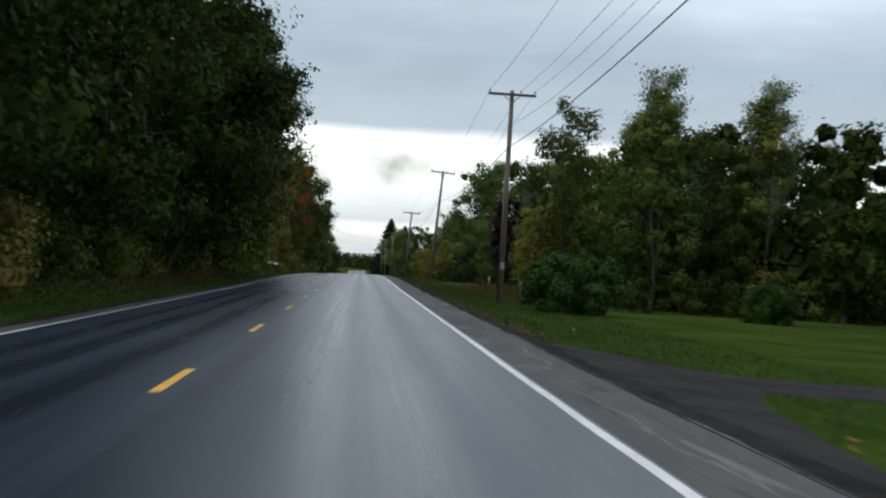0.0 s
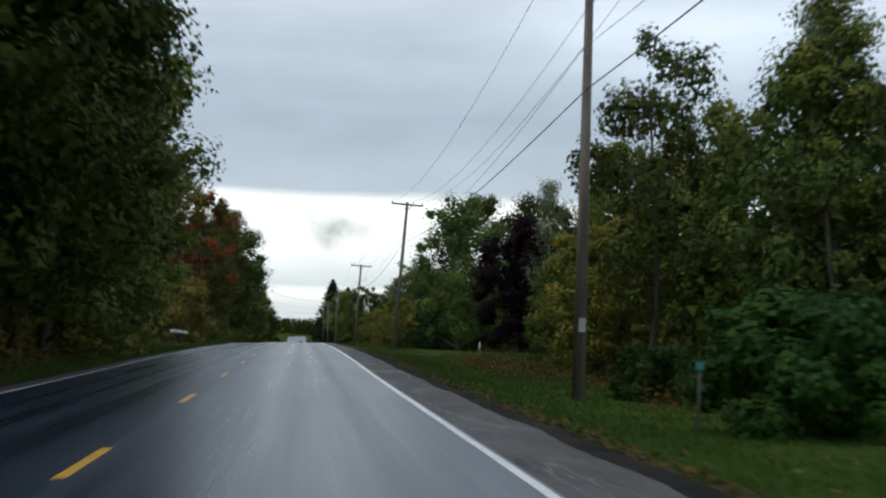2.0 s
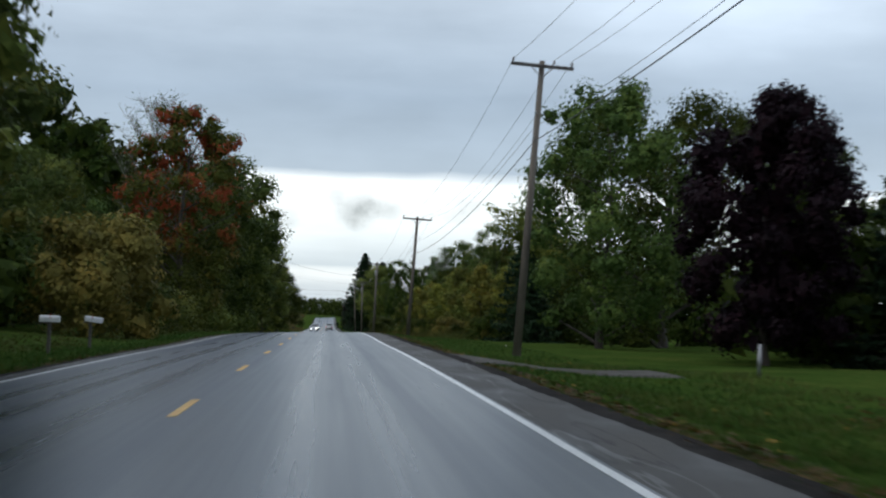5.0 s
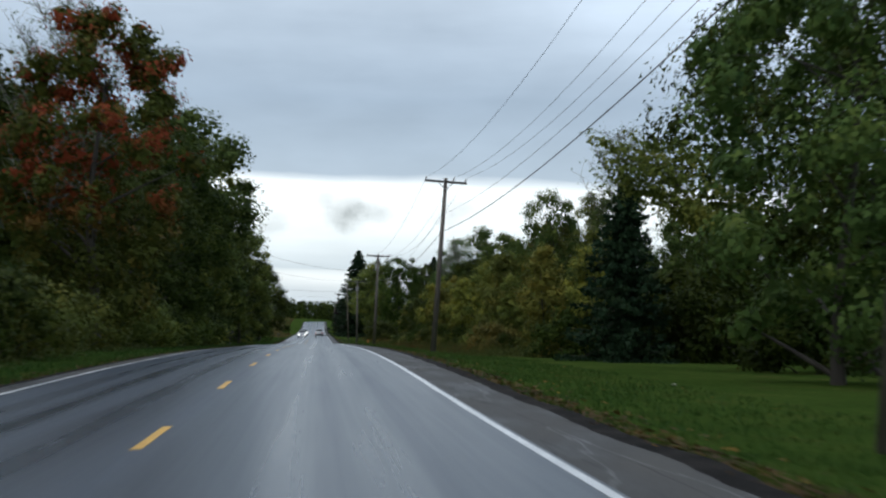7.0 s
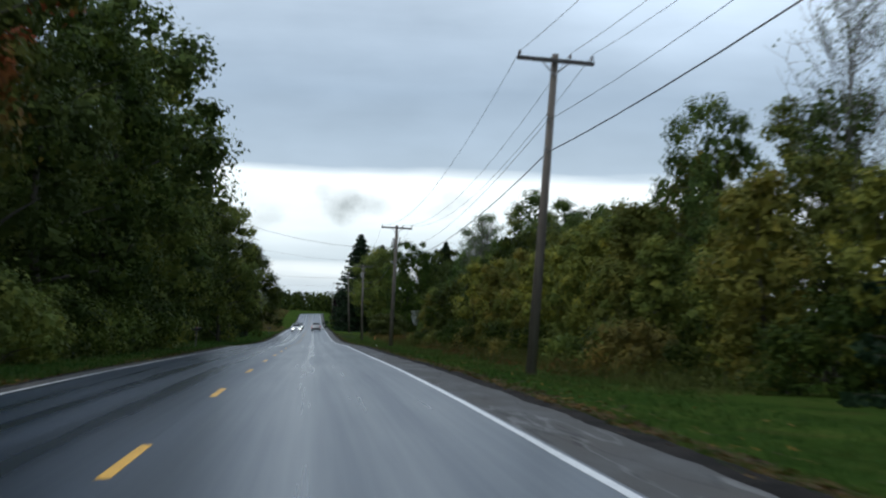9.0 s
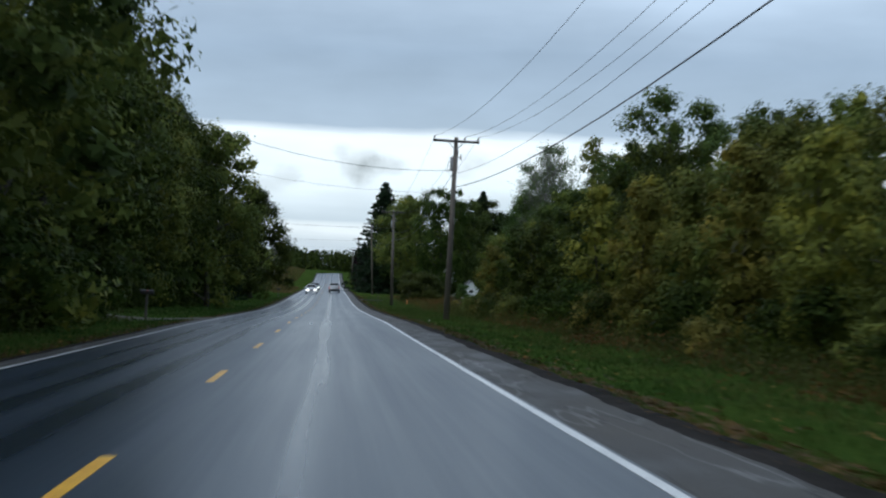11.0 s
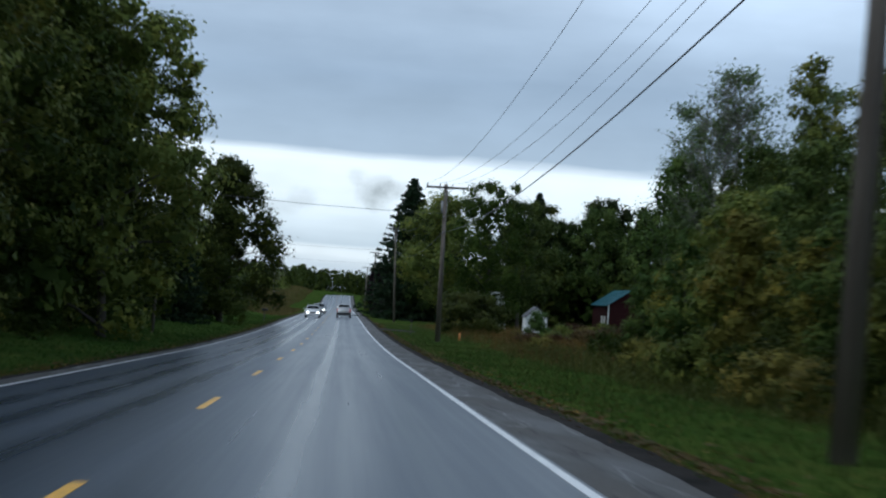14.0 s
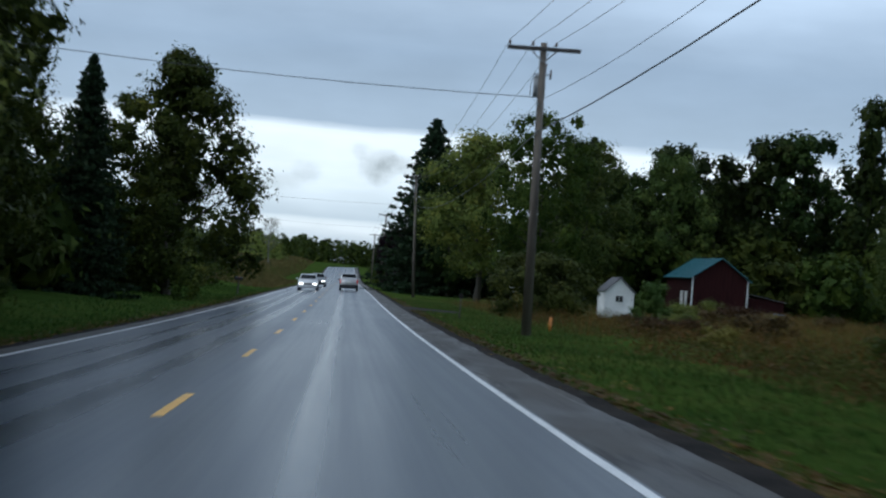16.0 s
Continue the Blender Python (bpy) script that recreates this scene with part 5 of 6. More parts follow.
# ---------- ground cover ----------
M_BLADE = foliage("grass_blades", [(0.1, (0.018, 0.041, 0.008)), (0.5, (0.040, 0.072, 0.014)), (0.9, (0.088, 0.095, 0.022))])
M_DRYWEED = foliage("reddish_dry_weeds", [(0.1, (0.040, 0.028, 0.010)), (0.5, (0.100, 0.054, 0.018)), (0.9, (0.20, 0.10, 0.030))])
M_WEED = foliage("rank_green_weeds", [(0.1, (0.034, 0.050, 0.014)), (0.5, (0.070, 0.085, 0.022)), (0.9, (0.12, 0.115, 0.034))])
M_HAY = foliage("dry_hay", [(0.1, (0.060, 0.055, 0.020)), (0.5, (0.100, 0.082, 0.030)), (0.9, (0.16, 0.115, 0.045))])
M_BROWN_FALLEN = foliage("damp_brown_leaf_litter", [(0.1, (0.030, 0.018, 0.008)), (0.5, (0.070, 0.040, 0.012)), (0.9, (0.14, 0.075, 0.018))])
M_FALLEN = foliage("fallen_leaves", [(0.1, (0.10, 0.055, 0.018)), (0.5, (0.22, 0.13, 0.025)), (0.9, (0.38, 0.26, 0.04))])


def sward(name, label, spots, lo, hi, width, material, seed, spread=0.35):
    """Upright blades at the given spots."""
    rng = np.random.default_rng(seed)
    n = len(spots)
    h = rng.uniform(lo, hi, (n, 1))
    lean = rng.normal(size=(n, 3)) * spread
    lean[:, 2] = 1
    a = rng.uniform(0, 6.283, n)
    w = np.stack([np.cos(a), np.sin(a), 0 * a], 1) * width * rng.uniform(0.6, 1.4, (n, 1))
    tip = spots + lean * h
    v = np.stack([spots - w, spots + w, tip], 1).reshape(-1, 3)
    me = mesh_of(name, v, [(3 * k, 3 * k + 1, 3 * k + 2) for k in range(n)], material)
    return tagged(new(name, me), label, "grass", kind="stuff")


# side of the road, first and last y, reach, flare towards the start and the end of the road
DRIVES = [(1, 29.5, 34.2, 25, 25.0, 2.0), (1, 139.0, 144.0, 6, 3.0, 3.0), (-1, 291.5, 296.0, 9, 2.5, 2.5), (1, 404.0, 408.5, 3.2, 2.5, 2.5)]


def drive_edges(d, x):
    """Near and far edge of a driveway at a distance x from the road's middle."""
    side, y0, y1, reach, near, far = d
    start = SHOULDER_R - 0.05 if side > 0 else SHOULDER_L - 0.05
    f = max(0, 1 - (x - start) / 5.0) ** 3
    return y0 - near * f, y1 + far * f


def on_drive(x, y):
    for d in DRIVES:
        if x * d[0] > 0 and abs(x) < d[3] + 4.8:
            a, b = drive_edges(d, abs(x))
            if a < y < b:
                return True
    return False


def scatter(n, x0, x1, y0, y1, seed, clump=0.0):
    rng = np.random.default_rng(seed)
    x, y = rng.uniform(x0, x1, n), rng.uniform(y0, y1, n)
    if clump:
        keep = np.array([noise.noise((a * clump, b * clump, seed)) for a, b in zip(x, y)]) > -0.05
        x, y = x[keep], y[keep]
    return np.array([(a, b, ground_z(float(a), float(b)) - 0.01) for a, b in zip(x, y) if not on_drive(a, b)])


sward("verge_grass", "short mown grass on the verge", np.concatenate([scatter(42000, SHOULDER_R + 0.25, 12, 20, 150, 71), scatter(30000, SHOULDER_R + 0.25, 11, 150, 300, 72),
      scatter(20000, SHOULDER_R + 0.25, 10, 300, 440, 73)]), 0.05, 0.13, 0.018, M_BLADE, 71)
sward("verge_grass", "rough grass below the wood on the left bank", np.concatenate([scatter(24000, -8.6, -SHOULDER_L - 0.2, 35, 230, 74), scatter(20000, -10.0, -SHOULDER_L - 0.2, 230, 470, 75)]),
      0.06, 0.18, 0.020, M_BLADE, 74)
def rank_growth(name, label, spots, lo, hi, wide, per, size, material, seed):
    """Ragged hummocks of stems and leaves at the given spots."""
    rng = np.random.default_rng(seed)
    pts, nrm = [], []
    for x, y, z in spots:
        h, r = rng.uniform(lo, hi), wide * rng.uniform(0.5, 1.3)
        a, rho = rng.uniform(0, 6.283, per), rng.uniform(0, 1, per) ** 0.6
        zz = h * (1 - rho**2) * rng.uniform(0.05, 1.15, per)
        pts.append(np.stack([x + np.cos(a) * rho * r, y + np.sin(a) * rho * r, z + zz + 0.03], 1))
        nrm.append(np.stack([np.cos(a) * 0.6, np.sin(a) * 0.6, 0.5 + 0 * a], 1))
    return tagged(new(name, leaves(name, np.concatenate(pts), size, material, rng, np.concatenate(nrm))), label, "weeds", kind="stuff")


rank_growth("tall_weeds", "tall reddish dry weeds in the rough field", np.concatenate([scatter(1700, 10.4, 42, 362, 455, 76, 0.10), scatter(70, 10.2, 14, 338, 366, 91), scatter(260, 11.2, 24, 350, 404, 92, 0.25), scatter(34, 10.8, 12.2, 78, 108, 77), scatter(60, 9.6, 13.0, 104, 124, 99), scatter(110, -8.8, -6.8, 60, 136, 100), scatter(90, 9.6, 11.6, 225, 300, 90)]), 0.2, 0.8, 1.2, 48, 0.075, M_DRYWEED, 76)
rank_growth("tall_weeds", "tall green weeds and goldenrod in the rough field", np.concatenate([scatter(600, 9.8, 42, 360, 458, 78, 0.08), scatter(110, 10.8, 12.8, 98, 124, 79),
            scatter(260, 10.4, 12.6, 215, 340, 80), scatter(240, -9.2, -7.2, 130, 290, 81), scatter(300, -9.0, -6.6, 40, 136, 85), scatter(160, 12, 19, 340, 366, 82)]), 0.2, 0.8, 1.1, 48, 0.08, M_WEED, 78)
field = np.random.default_rng(31)
for k in range(22):
    stand([greenbrush, brush, russet, russet][k % 4], field.uniform(13, 36), field.uniform(368, 440), field.uniform(0.7, 1.7), field.uniform(0, 360), field.uniform(1.0, 1.6))
sward("weed_stems", "standing reddish stems of dry weeds in the rough field", scatter(24000, 10.6, 40, 360, 455, 86, 0.12), 0.3, 0.95, 0.013, M_DRYWEED, 86, 0.22)
sward("weed_stems", "standing green and straw-coloured weed stems", np.concatenate([scatter(15000, 9.6, 36, 352, 455, 87, 0.09), scatter(6000, 9.6, 12.6, 215, 352, 97)]), 0.25, 0.85, 0.014, M_WEED, 87, 0.25)
sward("dry_grass", "pale dry grass on the far hillside field", np.concatenate([scatter(22000, -44, -8.5, 555, 790, 83), scatter(5000, -16, -5.6, 470, 560, 84)]), 0.2, 0.5, 0.07, M_HAY, 83)
sward("dead_grass", "thin dead grass among the green verge", np.concatenate([scatter(12000, 6.2, 14, 90, 150, 98, 0.2), scatter(9000, 6.0, 10.5, 296, 452, 88), scatter(6500, 7.2, 11.5, 214, 296, 89)]), 0.06, 0.17, 0.018, M_WEED, 88)


def fallen(n, x0, x1, y0, y1, seed):
    return scatter(n, x0, x1, y0, y1, seed) + np.array([0, 0, 0.045])


rng_f = np.random.default_rng(90)
pts_f = np.concatenate([fallen(900, SHOULDER_R + 0.1, 6.6, 10, 440, 91), fallen(500, 6.5, 11, 10, 300, 92), fallen(500, -6.0, -SHOULDER_L - 0.1, 30, 440, 93)])
brown_f = np.concatenate([fallen(15000, SHOULDER_R + 0.2, SHOULDER_R + 0.9, 10, 440, 94), fallen(1500, SHOULDER_R + 0.5, SHOULDER_R + 1.7, 10, 440, 95), fallen(3000, -SHOULDER_L - 0.8, -SHOULDER_L - 0.15, 30, 440, 96)])
tagged(new("fallen_leaves", leaves("fallen_leaves", brown_f, 0.11, M_BROWN_FALLEN, rng_f, np.tile([0, 0, 1.5], (len(brown_f), 1)))), "damp rust-brown leaf litter along the gravel", "leaves", kind="stuff")
tagged(new("fallen_leaves", leaves("fallen_leaves", pts_f, 0.09, M_FALLEN, rng_f, np.tile([0, 0, 1.5], (len(pts_f), 1)))), "yellow and brown fallen leaves on the verge", "leaves", kind="stuff")


# ---------- driveways ----------
def drive(name, label, d, material, lift=0.035):
    """A driveway laid on the ground, flaring where it meets the shoulder."""
    side, reach = d[0], d[3]
    start = SHOULDER_R - 0.05 if side > 0 else SHOULDER_L - 0.05
    verts, faces = [], []
    xs = [start + v for v in (0, 0.4, 0.7, 1, 1.3, 1.6, 2.0, 2.5, 3.2, 4.4, 6, 9, 13, 18, 25) if v <= reach]
    for x in xs:
        a, b = drive_edges(d, x)
        for k in range(13):
            y = a + (b - a) * k / 12
            y += noise.noise((x * 0.7, k, 3.3)) * 0.25 if k in (0, 12) else 0
            z = ground_z(side * x, y) + lift if x > start + 0.2 else road_z(side * x, y) - 0.004
            verts.append((side * x, y, z - (0.06 if k in (0, 12) else 0)))
    for i in range(len(xs) - 1):
        for k in range(12):
            a = i * 13 + k
            faces.append((a, a + 13, a + 14, a + 1))
    return tagged(new(name, mesh_of(name, verts, faces, material, True)), label, "driveway", kind="structure")


M_DRIVE = surface("dark_driveway_gravel", (0.014, 0.013, 0.0125), (0.040, 0.037, 0.034), 0.8, 16.0, 0.9, 0.5, vary=0.3, spec=0.08)
M_PALE_GRAVEL = surface("pale_gravel", (0.050, 0.047, 0.042), (0.11, 0.103, 0.094), 1.2, 18.0, 0.9, 0.5, vary=0.3, spec=0.1)
drive("driveway_1", "dark damp gravel driveway meeting the road", DRIVES[0], M_DRIVE)
drive("driveway_2", "pale gravel field entrance in the grass", DRIVES[1], M_PALE_GRAVEL)
drive("driveway_3", "grey gravel driveway beside a mailbox", DRIVES[2], M_PALE_GRAVEL)
drive("driveway_4", "gravel driveway entrance near the round bush", DRIVES[3], M_DRIVE)

# ---------- farm buildings ----------
M_RED_BOARD = surface("dark_red_barn_boards", (0.019, 0.006, 0.007), (0.038, 0.011, 0.011), 1.0, 14.0, 0.85, 0.4, stretch=(8, 8, 0.4), spec=0.1)
M_TEAL_ROOF = surface("teal_metal_roof", (0.025, 0.11, 0.135), (0.042, 0.16, 0.19), 0.8, 20.0, 0.42, 0.1, 0.2)
M_WHITE_PAINT = surface("white_painted_boards", (0.60, 0.61, 0.60), (0.78, 0.78, 0.77), 1.0, 16.0, 0.6, 0.15)
M_GREY_ROOF = surface("grey_shingle_roof", (0.06, 0.06, 0.065), (0.12, 0.12, 0.125), 1.2, 22.0, 0.85, 0.4)
M_DARK_GLASS = plain("dark_window_glass", (0.012, 0.014, 0.016), 0.08)
M_DARK = plain("dark_opening", (0.012, 0.011, 0.010), 0.9)
M_BLUE_TARP = plain("blue_tarpaulin", (0.03, 0.09, 0.22), 0.5)


def gable_house(name, label, category, x0, x1, y0, y1, base, eave, ridge, wall_mat, roof_mat, trim_mat, overhang=0.3, boards=0, slope_seams=0):
    """Walls with gables towards the road's end, two roof slopes, corner trim, battens and roof seams."""
    root = thing(name, label, category, Matrix.Translation((x0, y0, base)))
    w, d, he, hr = x1 - x0, y1 - y0, eave - base, ridge - base
    for side, yy in (("front", 0.0), ("back", d - 0.12)):
        bm = bmesh.new()
        prof = [(0, -0.3), (w, -0.3), (w, he), (w / 2, hr), (0, he)]
        a = [bm.verts.new((px, yy, pz)) for px, pz in prof]
        b = [bm.verts.new((px, yy + 0.12, pz)) for px, pz in prof]
        bm.faces.new(a[::-1] if side == "front" else a[::-1])
        bm.faces.new(b)
        for i in range(5):
            bm.faces.new((a[i], a[(i + 1) % 5], b[(i + 1) % 5], b[i]))
        bmesh.ops.recalc_face_normals(bm, faces=bm.faces)
        part("gable_wall", bm, wall_mat, root)
    for xx in (0.0, w - 0.12):
        part("side_wall", box(bmesh.new(), xx, xx + 0.12, 0.121, d - 0.121, -0.3, he), wall_mat, root)
    run = math.hypot(w / 2, hr - he)
    for s in (-1, 1):
        bm = box(bmesh.new(), 0, run + overhang, -overhang, d + overhang, 0, 0.07)
        ang = math.atan2(hr - he, w / 2)
        m = Matrix.Translation((w / 2, 0, hr + 0.03)) @ (Matrix.Rotation(ang, 4, "Y") if s > 0 else Matrix.Scale(-1, 4, (1, 0, 0)) @ Matrix.Rotation(ang, 4, "Y"))
        bm.transform(m)
        bmesh.ops.recalc_face_normals(bm, faces=bm.faces)
        slope = part("roof_slope", bm, roof_mat, root)
        for k in range(slope_seams):
            yk = -overhang + (d + 2 * overhang) * (k + 0.5) / slope_seams
            bm = box(bmesh.new(), 0.02, run + overhang - 0.02, yk - 0.02, yk + 0.02, 0.072, 0.10)
            bm.transform(m)
            bmesh.ops.recalc_face_normals(bm, faces=bm.faces)
            part("seam", bm, roof_mat, slope)
    for cx in (-0.03, w - 0.09):
        part("corner_board", box(bmesh.new(), cx, cx + 0.14, -0.035, 0.10, -0.2, he - 0.02, 0.008), trim_mat, root, "white corner board")
    for k in range(boards):
        bx = w * (k + 0.5) / boards
        top = he + (hr - he) * (1 - abs(bx - w / 2) / (w / 2))
        part("batten", box(bmesh.new(), bx - 0.025, bx + 0.025, -0.022, -0.001, -0.2, top - 0.12), wall_mat, root)
    return root


barn = gable_house("barn", "dark red wooden barn with teal metal roof behind the weeds", "barn", 34.4, 39.8, 463.7, 475.0, -2.95, 0.55, 2.45, M_RED_BOARD, M_TEAL_ROOF, M_WHITE_PAINT,
                   0.35, 14, 14)
for y0 in (1.6, 3.4):
    part("door", box(bmesh.new(), -0.05, -0.004, y0, y0 + 1.1, 0.0, 2.1, 0.01), M_WHITE_PAINT, barn, "pale sliding door")
lean_to = thing("lean_to", "low dark red lean-to shed against the barn", "shed", Matrix.Translation((39.9, 466.0, -2.95)))
part("wall", box(bmesh.new(), 0, 4.2, 0, 0.12, -0.3, 1.9), M_RED_BOARD, lean_to)
part("wall", box(bmesh.new(), 4.08, 4.2, 0.121, 6.0, -0.3, 1.5), M_RED_BOARD, lean_to)
bm = box(bmesh.new(), 0.0, 4.5, -0.25, 6.2, 0, 0.06)
bm.transform(Matrix.Translation((0.02, 0, 2.35)) @ Matrix.Rotation(radians(9), 4, "Y"))
part("roof", bm, M_GREY_ROOF, lean_to)
tarp = thing("tarp_heap", "crumpled blue tarpaulin beside the barn", "tarp", Matrix.Translation((42.6, 463.0, ground_z(42.6, 463.0))))
bm = bmesh.new()
bmesh.ops.create_icosphere(bm, subdivisions=3, radius=0.8)
for v in bm.verts:
    v.co = Vector((v.co.x * 1.3, v.co.y, max(0, v.co.z) * 0.7)) * (1 + 0.25 * noise.noise(v.co * 2.3))
part("sheet", bm, M_BLUE_TARP, tarp, soft=True)

shed = gable_house("shed", "small white garden shed with grey roof behind the bushes", "shed", 20.0, 22.0, 428.3, 431.4, -3.0, -1.35, -0.4, M_WHITE_PAINT, M_GREY_ROOF, M_WHITE_PAINT, 0.15, 0, 0)
win = part("window", box(bmesh.new(), 0.70, 1.30, -0.03, -0.004, 0.9, 1.4), M_WHITE_PAINT, shed, "small framed window")
for i in range(2):
    part("pane", box(bmesh.new(), 0.75 + 0.27 * i, 0.99 + 0.27 * i, -0.036, -0.031, 0.95, 1.35), M_DARK_GLASS, win)
part("door", box(bmesh.new(), 2.002, 2.04, 0.6, 1.5, -0.1, 1.5), M_WHITE_PAINT, shed)

house = gable_house("house", "white farmhouse with pale roof half hidden by trees", "house", 18.6, 24.4, 468.5, 478.0, -3.2, -0.6, 0.9, M_WHITE_PAINT, M_GREY_ROOF, M_WHITE_PAINT, 0.35, 0, 0)
for wx in (1.0, 3.6):
    wn = part("window", box(bmesh.new(), wx, wx + 1.0, -0.03, -0.004, 0.9, 2.1), M_WHITE_PAINT, house, "white framed window")
    part("pane", box(bmesh.new(), wx + 0.08, wx + 0.92, -0.036, -0.031, 0.98, 2.02), M_DARK_GLASS, wn)
part("dormer", box(bmesh.new(), 1.6, 3.2, -0.1, 2.2, 2.9, 4.3, 0.02), M_WHITE_PAINT, house, "white dormer")


# ---------- roadside furniture ----------
M_BOX_WHITE = surface("white_mailbox_metal", (0.55, 0.56, 0.56), (0.74, 0.75, 0.75), 3.0, 30.0, 0.4, 0.05)
M_BOX_BLACK = plain("black_mailbox_metal", (0.012, 0.012, 0.013), 0.4)
M_POST = surface("grey_weathered_post", (0.05, 0.045, 0.04), (0.12, 0.11, 0.10), 3.0, 25.0, 0.85, 0.3, stretch=(3, 3, 0.3))
M_FLAG = plain("red_flag", (0.35, 0.03, 0.02), 0.5)
M_TEAL = plain("teal_sign_paint", (0.02, 0.16, 0.15), 0.5)
M_ORANGE = plain("orange_marker", (0.45, 0.16, 0.02), 0.5)


def mailbox(x, y, height, length, box_mat, label, tilt=0.0, turn=0.0):
    g = ground_z(x, y)
    root = thing("mailbox", label, "mailbox", Matrix.Translation((x, y, g)) @ Matrix.Rotation(radians(turn), 4, "Z"), "mailboxes")
    part("post", box(bmesh.new(), -0.05, 0.05, -0.05, 0.05, -0.25, height - 0.24, 0.008), M_POST, root, "weathered wooden post")
    part("bracket", box(bmesh.new(), -length * 0.42, length * 0.42, -0.045, 0.045, height - 0.239, height - 0.20), M_POST, root)
    bm = bmesh.new()
    n = 12
    rings = []
    for xx in (-length / 2, length / 2):
        ring = [(-0.09, 0), (0.09, 0)] + [(0.09 * math.cos(math.pi * k / n), 0.11 + 0.09 * math.sin(math.pi * k / n)) for k in range(n + 1)]
        rings.append([bm.verts.new((xx, a, height - 0.199 + b)) for a, b in ring])
    m = len(rings[0])
    for k in range(m):
        bm.faces.new((rings[0][k], rings[0][(k + 1) % m], rings[1][(k + 1) % m], rings[1][k]))
    bm.faces.new(rings[0][::-1])
    bm.faces.new(rings[1])
    bmesh.ops.recalc_face_normals(bm, faces=bm.faces)
    bm.transform(Matrix.Rotation(radians(tilt), 4, "Y"))
    bx = part("box", bm, box_mat, root)
    part("door", box(bmesh.new(), length / 2 + 0.001, length / 2 + 0.012, -0.085, 0.085, height - 0.19, height - 0.02, 0.004), box_mat, bx)
    part("flag", box(bmesh.new(), 0.02, 0.05, -0.105, -0.096, height - 0.09, height + 0.06), M_FLAG, bx, "small red flag")
    return root


mailbox(-6.6, 147.0, 1.15, 0.58, M_BOX_WHITE, "white metal mailbox on a post at the wood's edge", 0, 0)
mailbox(-6.8, 156.0, 1.15, 0.62, M_BOX_WHITE, "white mailbox leaning on its post by the road", 6, 20)
mailbox(-7.0, 290.4, 1.45, 0.62, M_BOX_BLACK, "black mailbox on a tall post beside a driveway", 0, 0)
mailbox(-5.8, 428.8, 1.25, 0.6, M_BOX_BLACK, "dark mailbox on a post at the grass edge", 0, 0)


def post(x, y, h, r, mat, label, category="post", cap=None, cap_size=0.0):
    g = ground_z(x, y)
    root = thing(category.replace(" ", "_"), label, category, Matrix.Translation((x, y, g)))
    bm = bmesh.new()
    rod(bm, (0, 0, -0.2), (0.01, 0, h), r, r * 0.9, 10)
    part("shaft", bm, mat, root, soft=True)
    if cap:
        part("plate", box(bmesh.new(), -cap_size, cap_size, -r - 0.02, -r - 0.006, h - 2 * cap_size, h, 0.004), cap, root)
    return root


post(-9.0, 368.0, 4.6, 0.09, M_POLE, "short weathered wooden pole at the wood's edge", "wooden pole")
post(13.5, 142.0, 0.9, 0.055, M_METAL, "pale grey marker post on the lawn", "marker post")
post(8.6, 69.8, 1.3, 0.03, M_POST, "small teal sign on a thin post", "sign", M_TEAL, 0.07)
post(6.9, 391.0, 1.15, 0.03, M_POST, "thin marker post in the verge", "marker post", M_DARK, 0.1)
post(9.8, 382.0, 0.55, 0.07, M_ORANGE, "short orange cable marker in the grass", "cable marker")
tag_plate = part_mesh("pole_tag", mesh_of("pole_tag", [], [], M_TRANSFORMER), bpy.data.objects["utility_pole.001"])
bm = box(bmesh.new(), -0.09, 0.09, -0.176, -0.166, 1.75, 2.1, 0.004)
bm.to_mesh(tag_plate.data)
bm.free()

M_PAPER = plain("crumpled_white_paper", (0.52, 0.51, 0.44), 0.7)
for x, y in ((6.1, 288.0), (10.4, 111.0), (8.4, 52.0), (10.8, 178.0)):
    bm = bmesh.new()
    bmesh.ops.create_icosphere(bm, subdivisions=2, radius=0.055)
    for v in bm.verts:
        v.co *= 1 + 0.5 * noise.noise(v.co * 22 + Vector((x, y, 0)))
        v.co.z *= 0.6
    me = bpy.data.meshes.new("litter")
    bm.to_mesh(me)
    bm.free()
    me.materials.append(M_PAPER)
    ob = new("litter", me)
    ob.location = (x, y, max(ground_z(x, y), road_z(x, y) if x < SHOULDER_R else -99) + 0.05)
    tagged(ob, "crumpled scrap of white paper in the grass", "litter")


# ---------- vehicles ----------
def paint(name, color, rough=0.28, metal=0.5):
    m, n, l, b = nodes(name)
    t = noise_node(n, l, 2.0, 4)
    r = ramp_node(n, [(0.35, tuple(c * 0.85 for c in color)), (0.65, color)])
    l.new(t.outputs["Fac"], r.inputs[0])
    l.new(r.outputs[0], b.inputs["Base Color"])
    b.inputs["Roughness"].default_value, b.inputs["Metallic"].default_value = rough, metal
    b.inputs["Coat Weight"].default_value = 0.5
    return m


M_SILVER = paint("silver_car_paint", (0.52, 0.52, 0.52), 0.3, 0.35)
M_CAR_WHITE = paint("white_car_paint", (0.62, 0.63, 0.64), 0.3, 0.0)
M_CAR_GREY = paint("light_grey_car_paint", (0.40, 0.41, 0.42))
M_RUBBER = plain("tyre_rubber", (0.016, 0.016, 0.017), 0.8)
M_RIM = plain("alloy_rim", (0.45, 0.45, 0.46), 0.35, 0.9)
M_TRIM = plain("black_plastic_trim", (0.025, 0.025, 0.027), 0.6)
M_TAIL = plain("lit_red_tail_lamp", (0.5, 0.02, 0.015), 0.3, 0.0, 0.10, (1.0, 0.08, 0.05))
M_HEAD = plain("lit_head_lamp", (0.9, 0.9, 0.88), 0.2, 0.0, 5.0, (1.0, 0.97, 0.9))
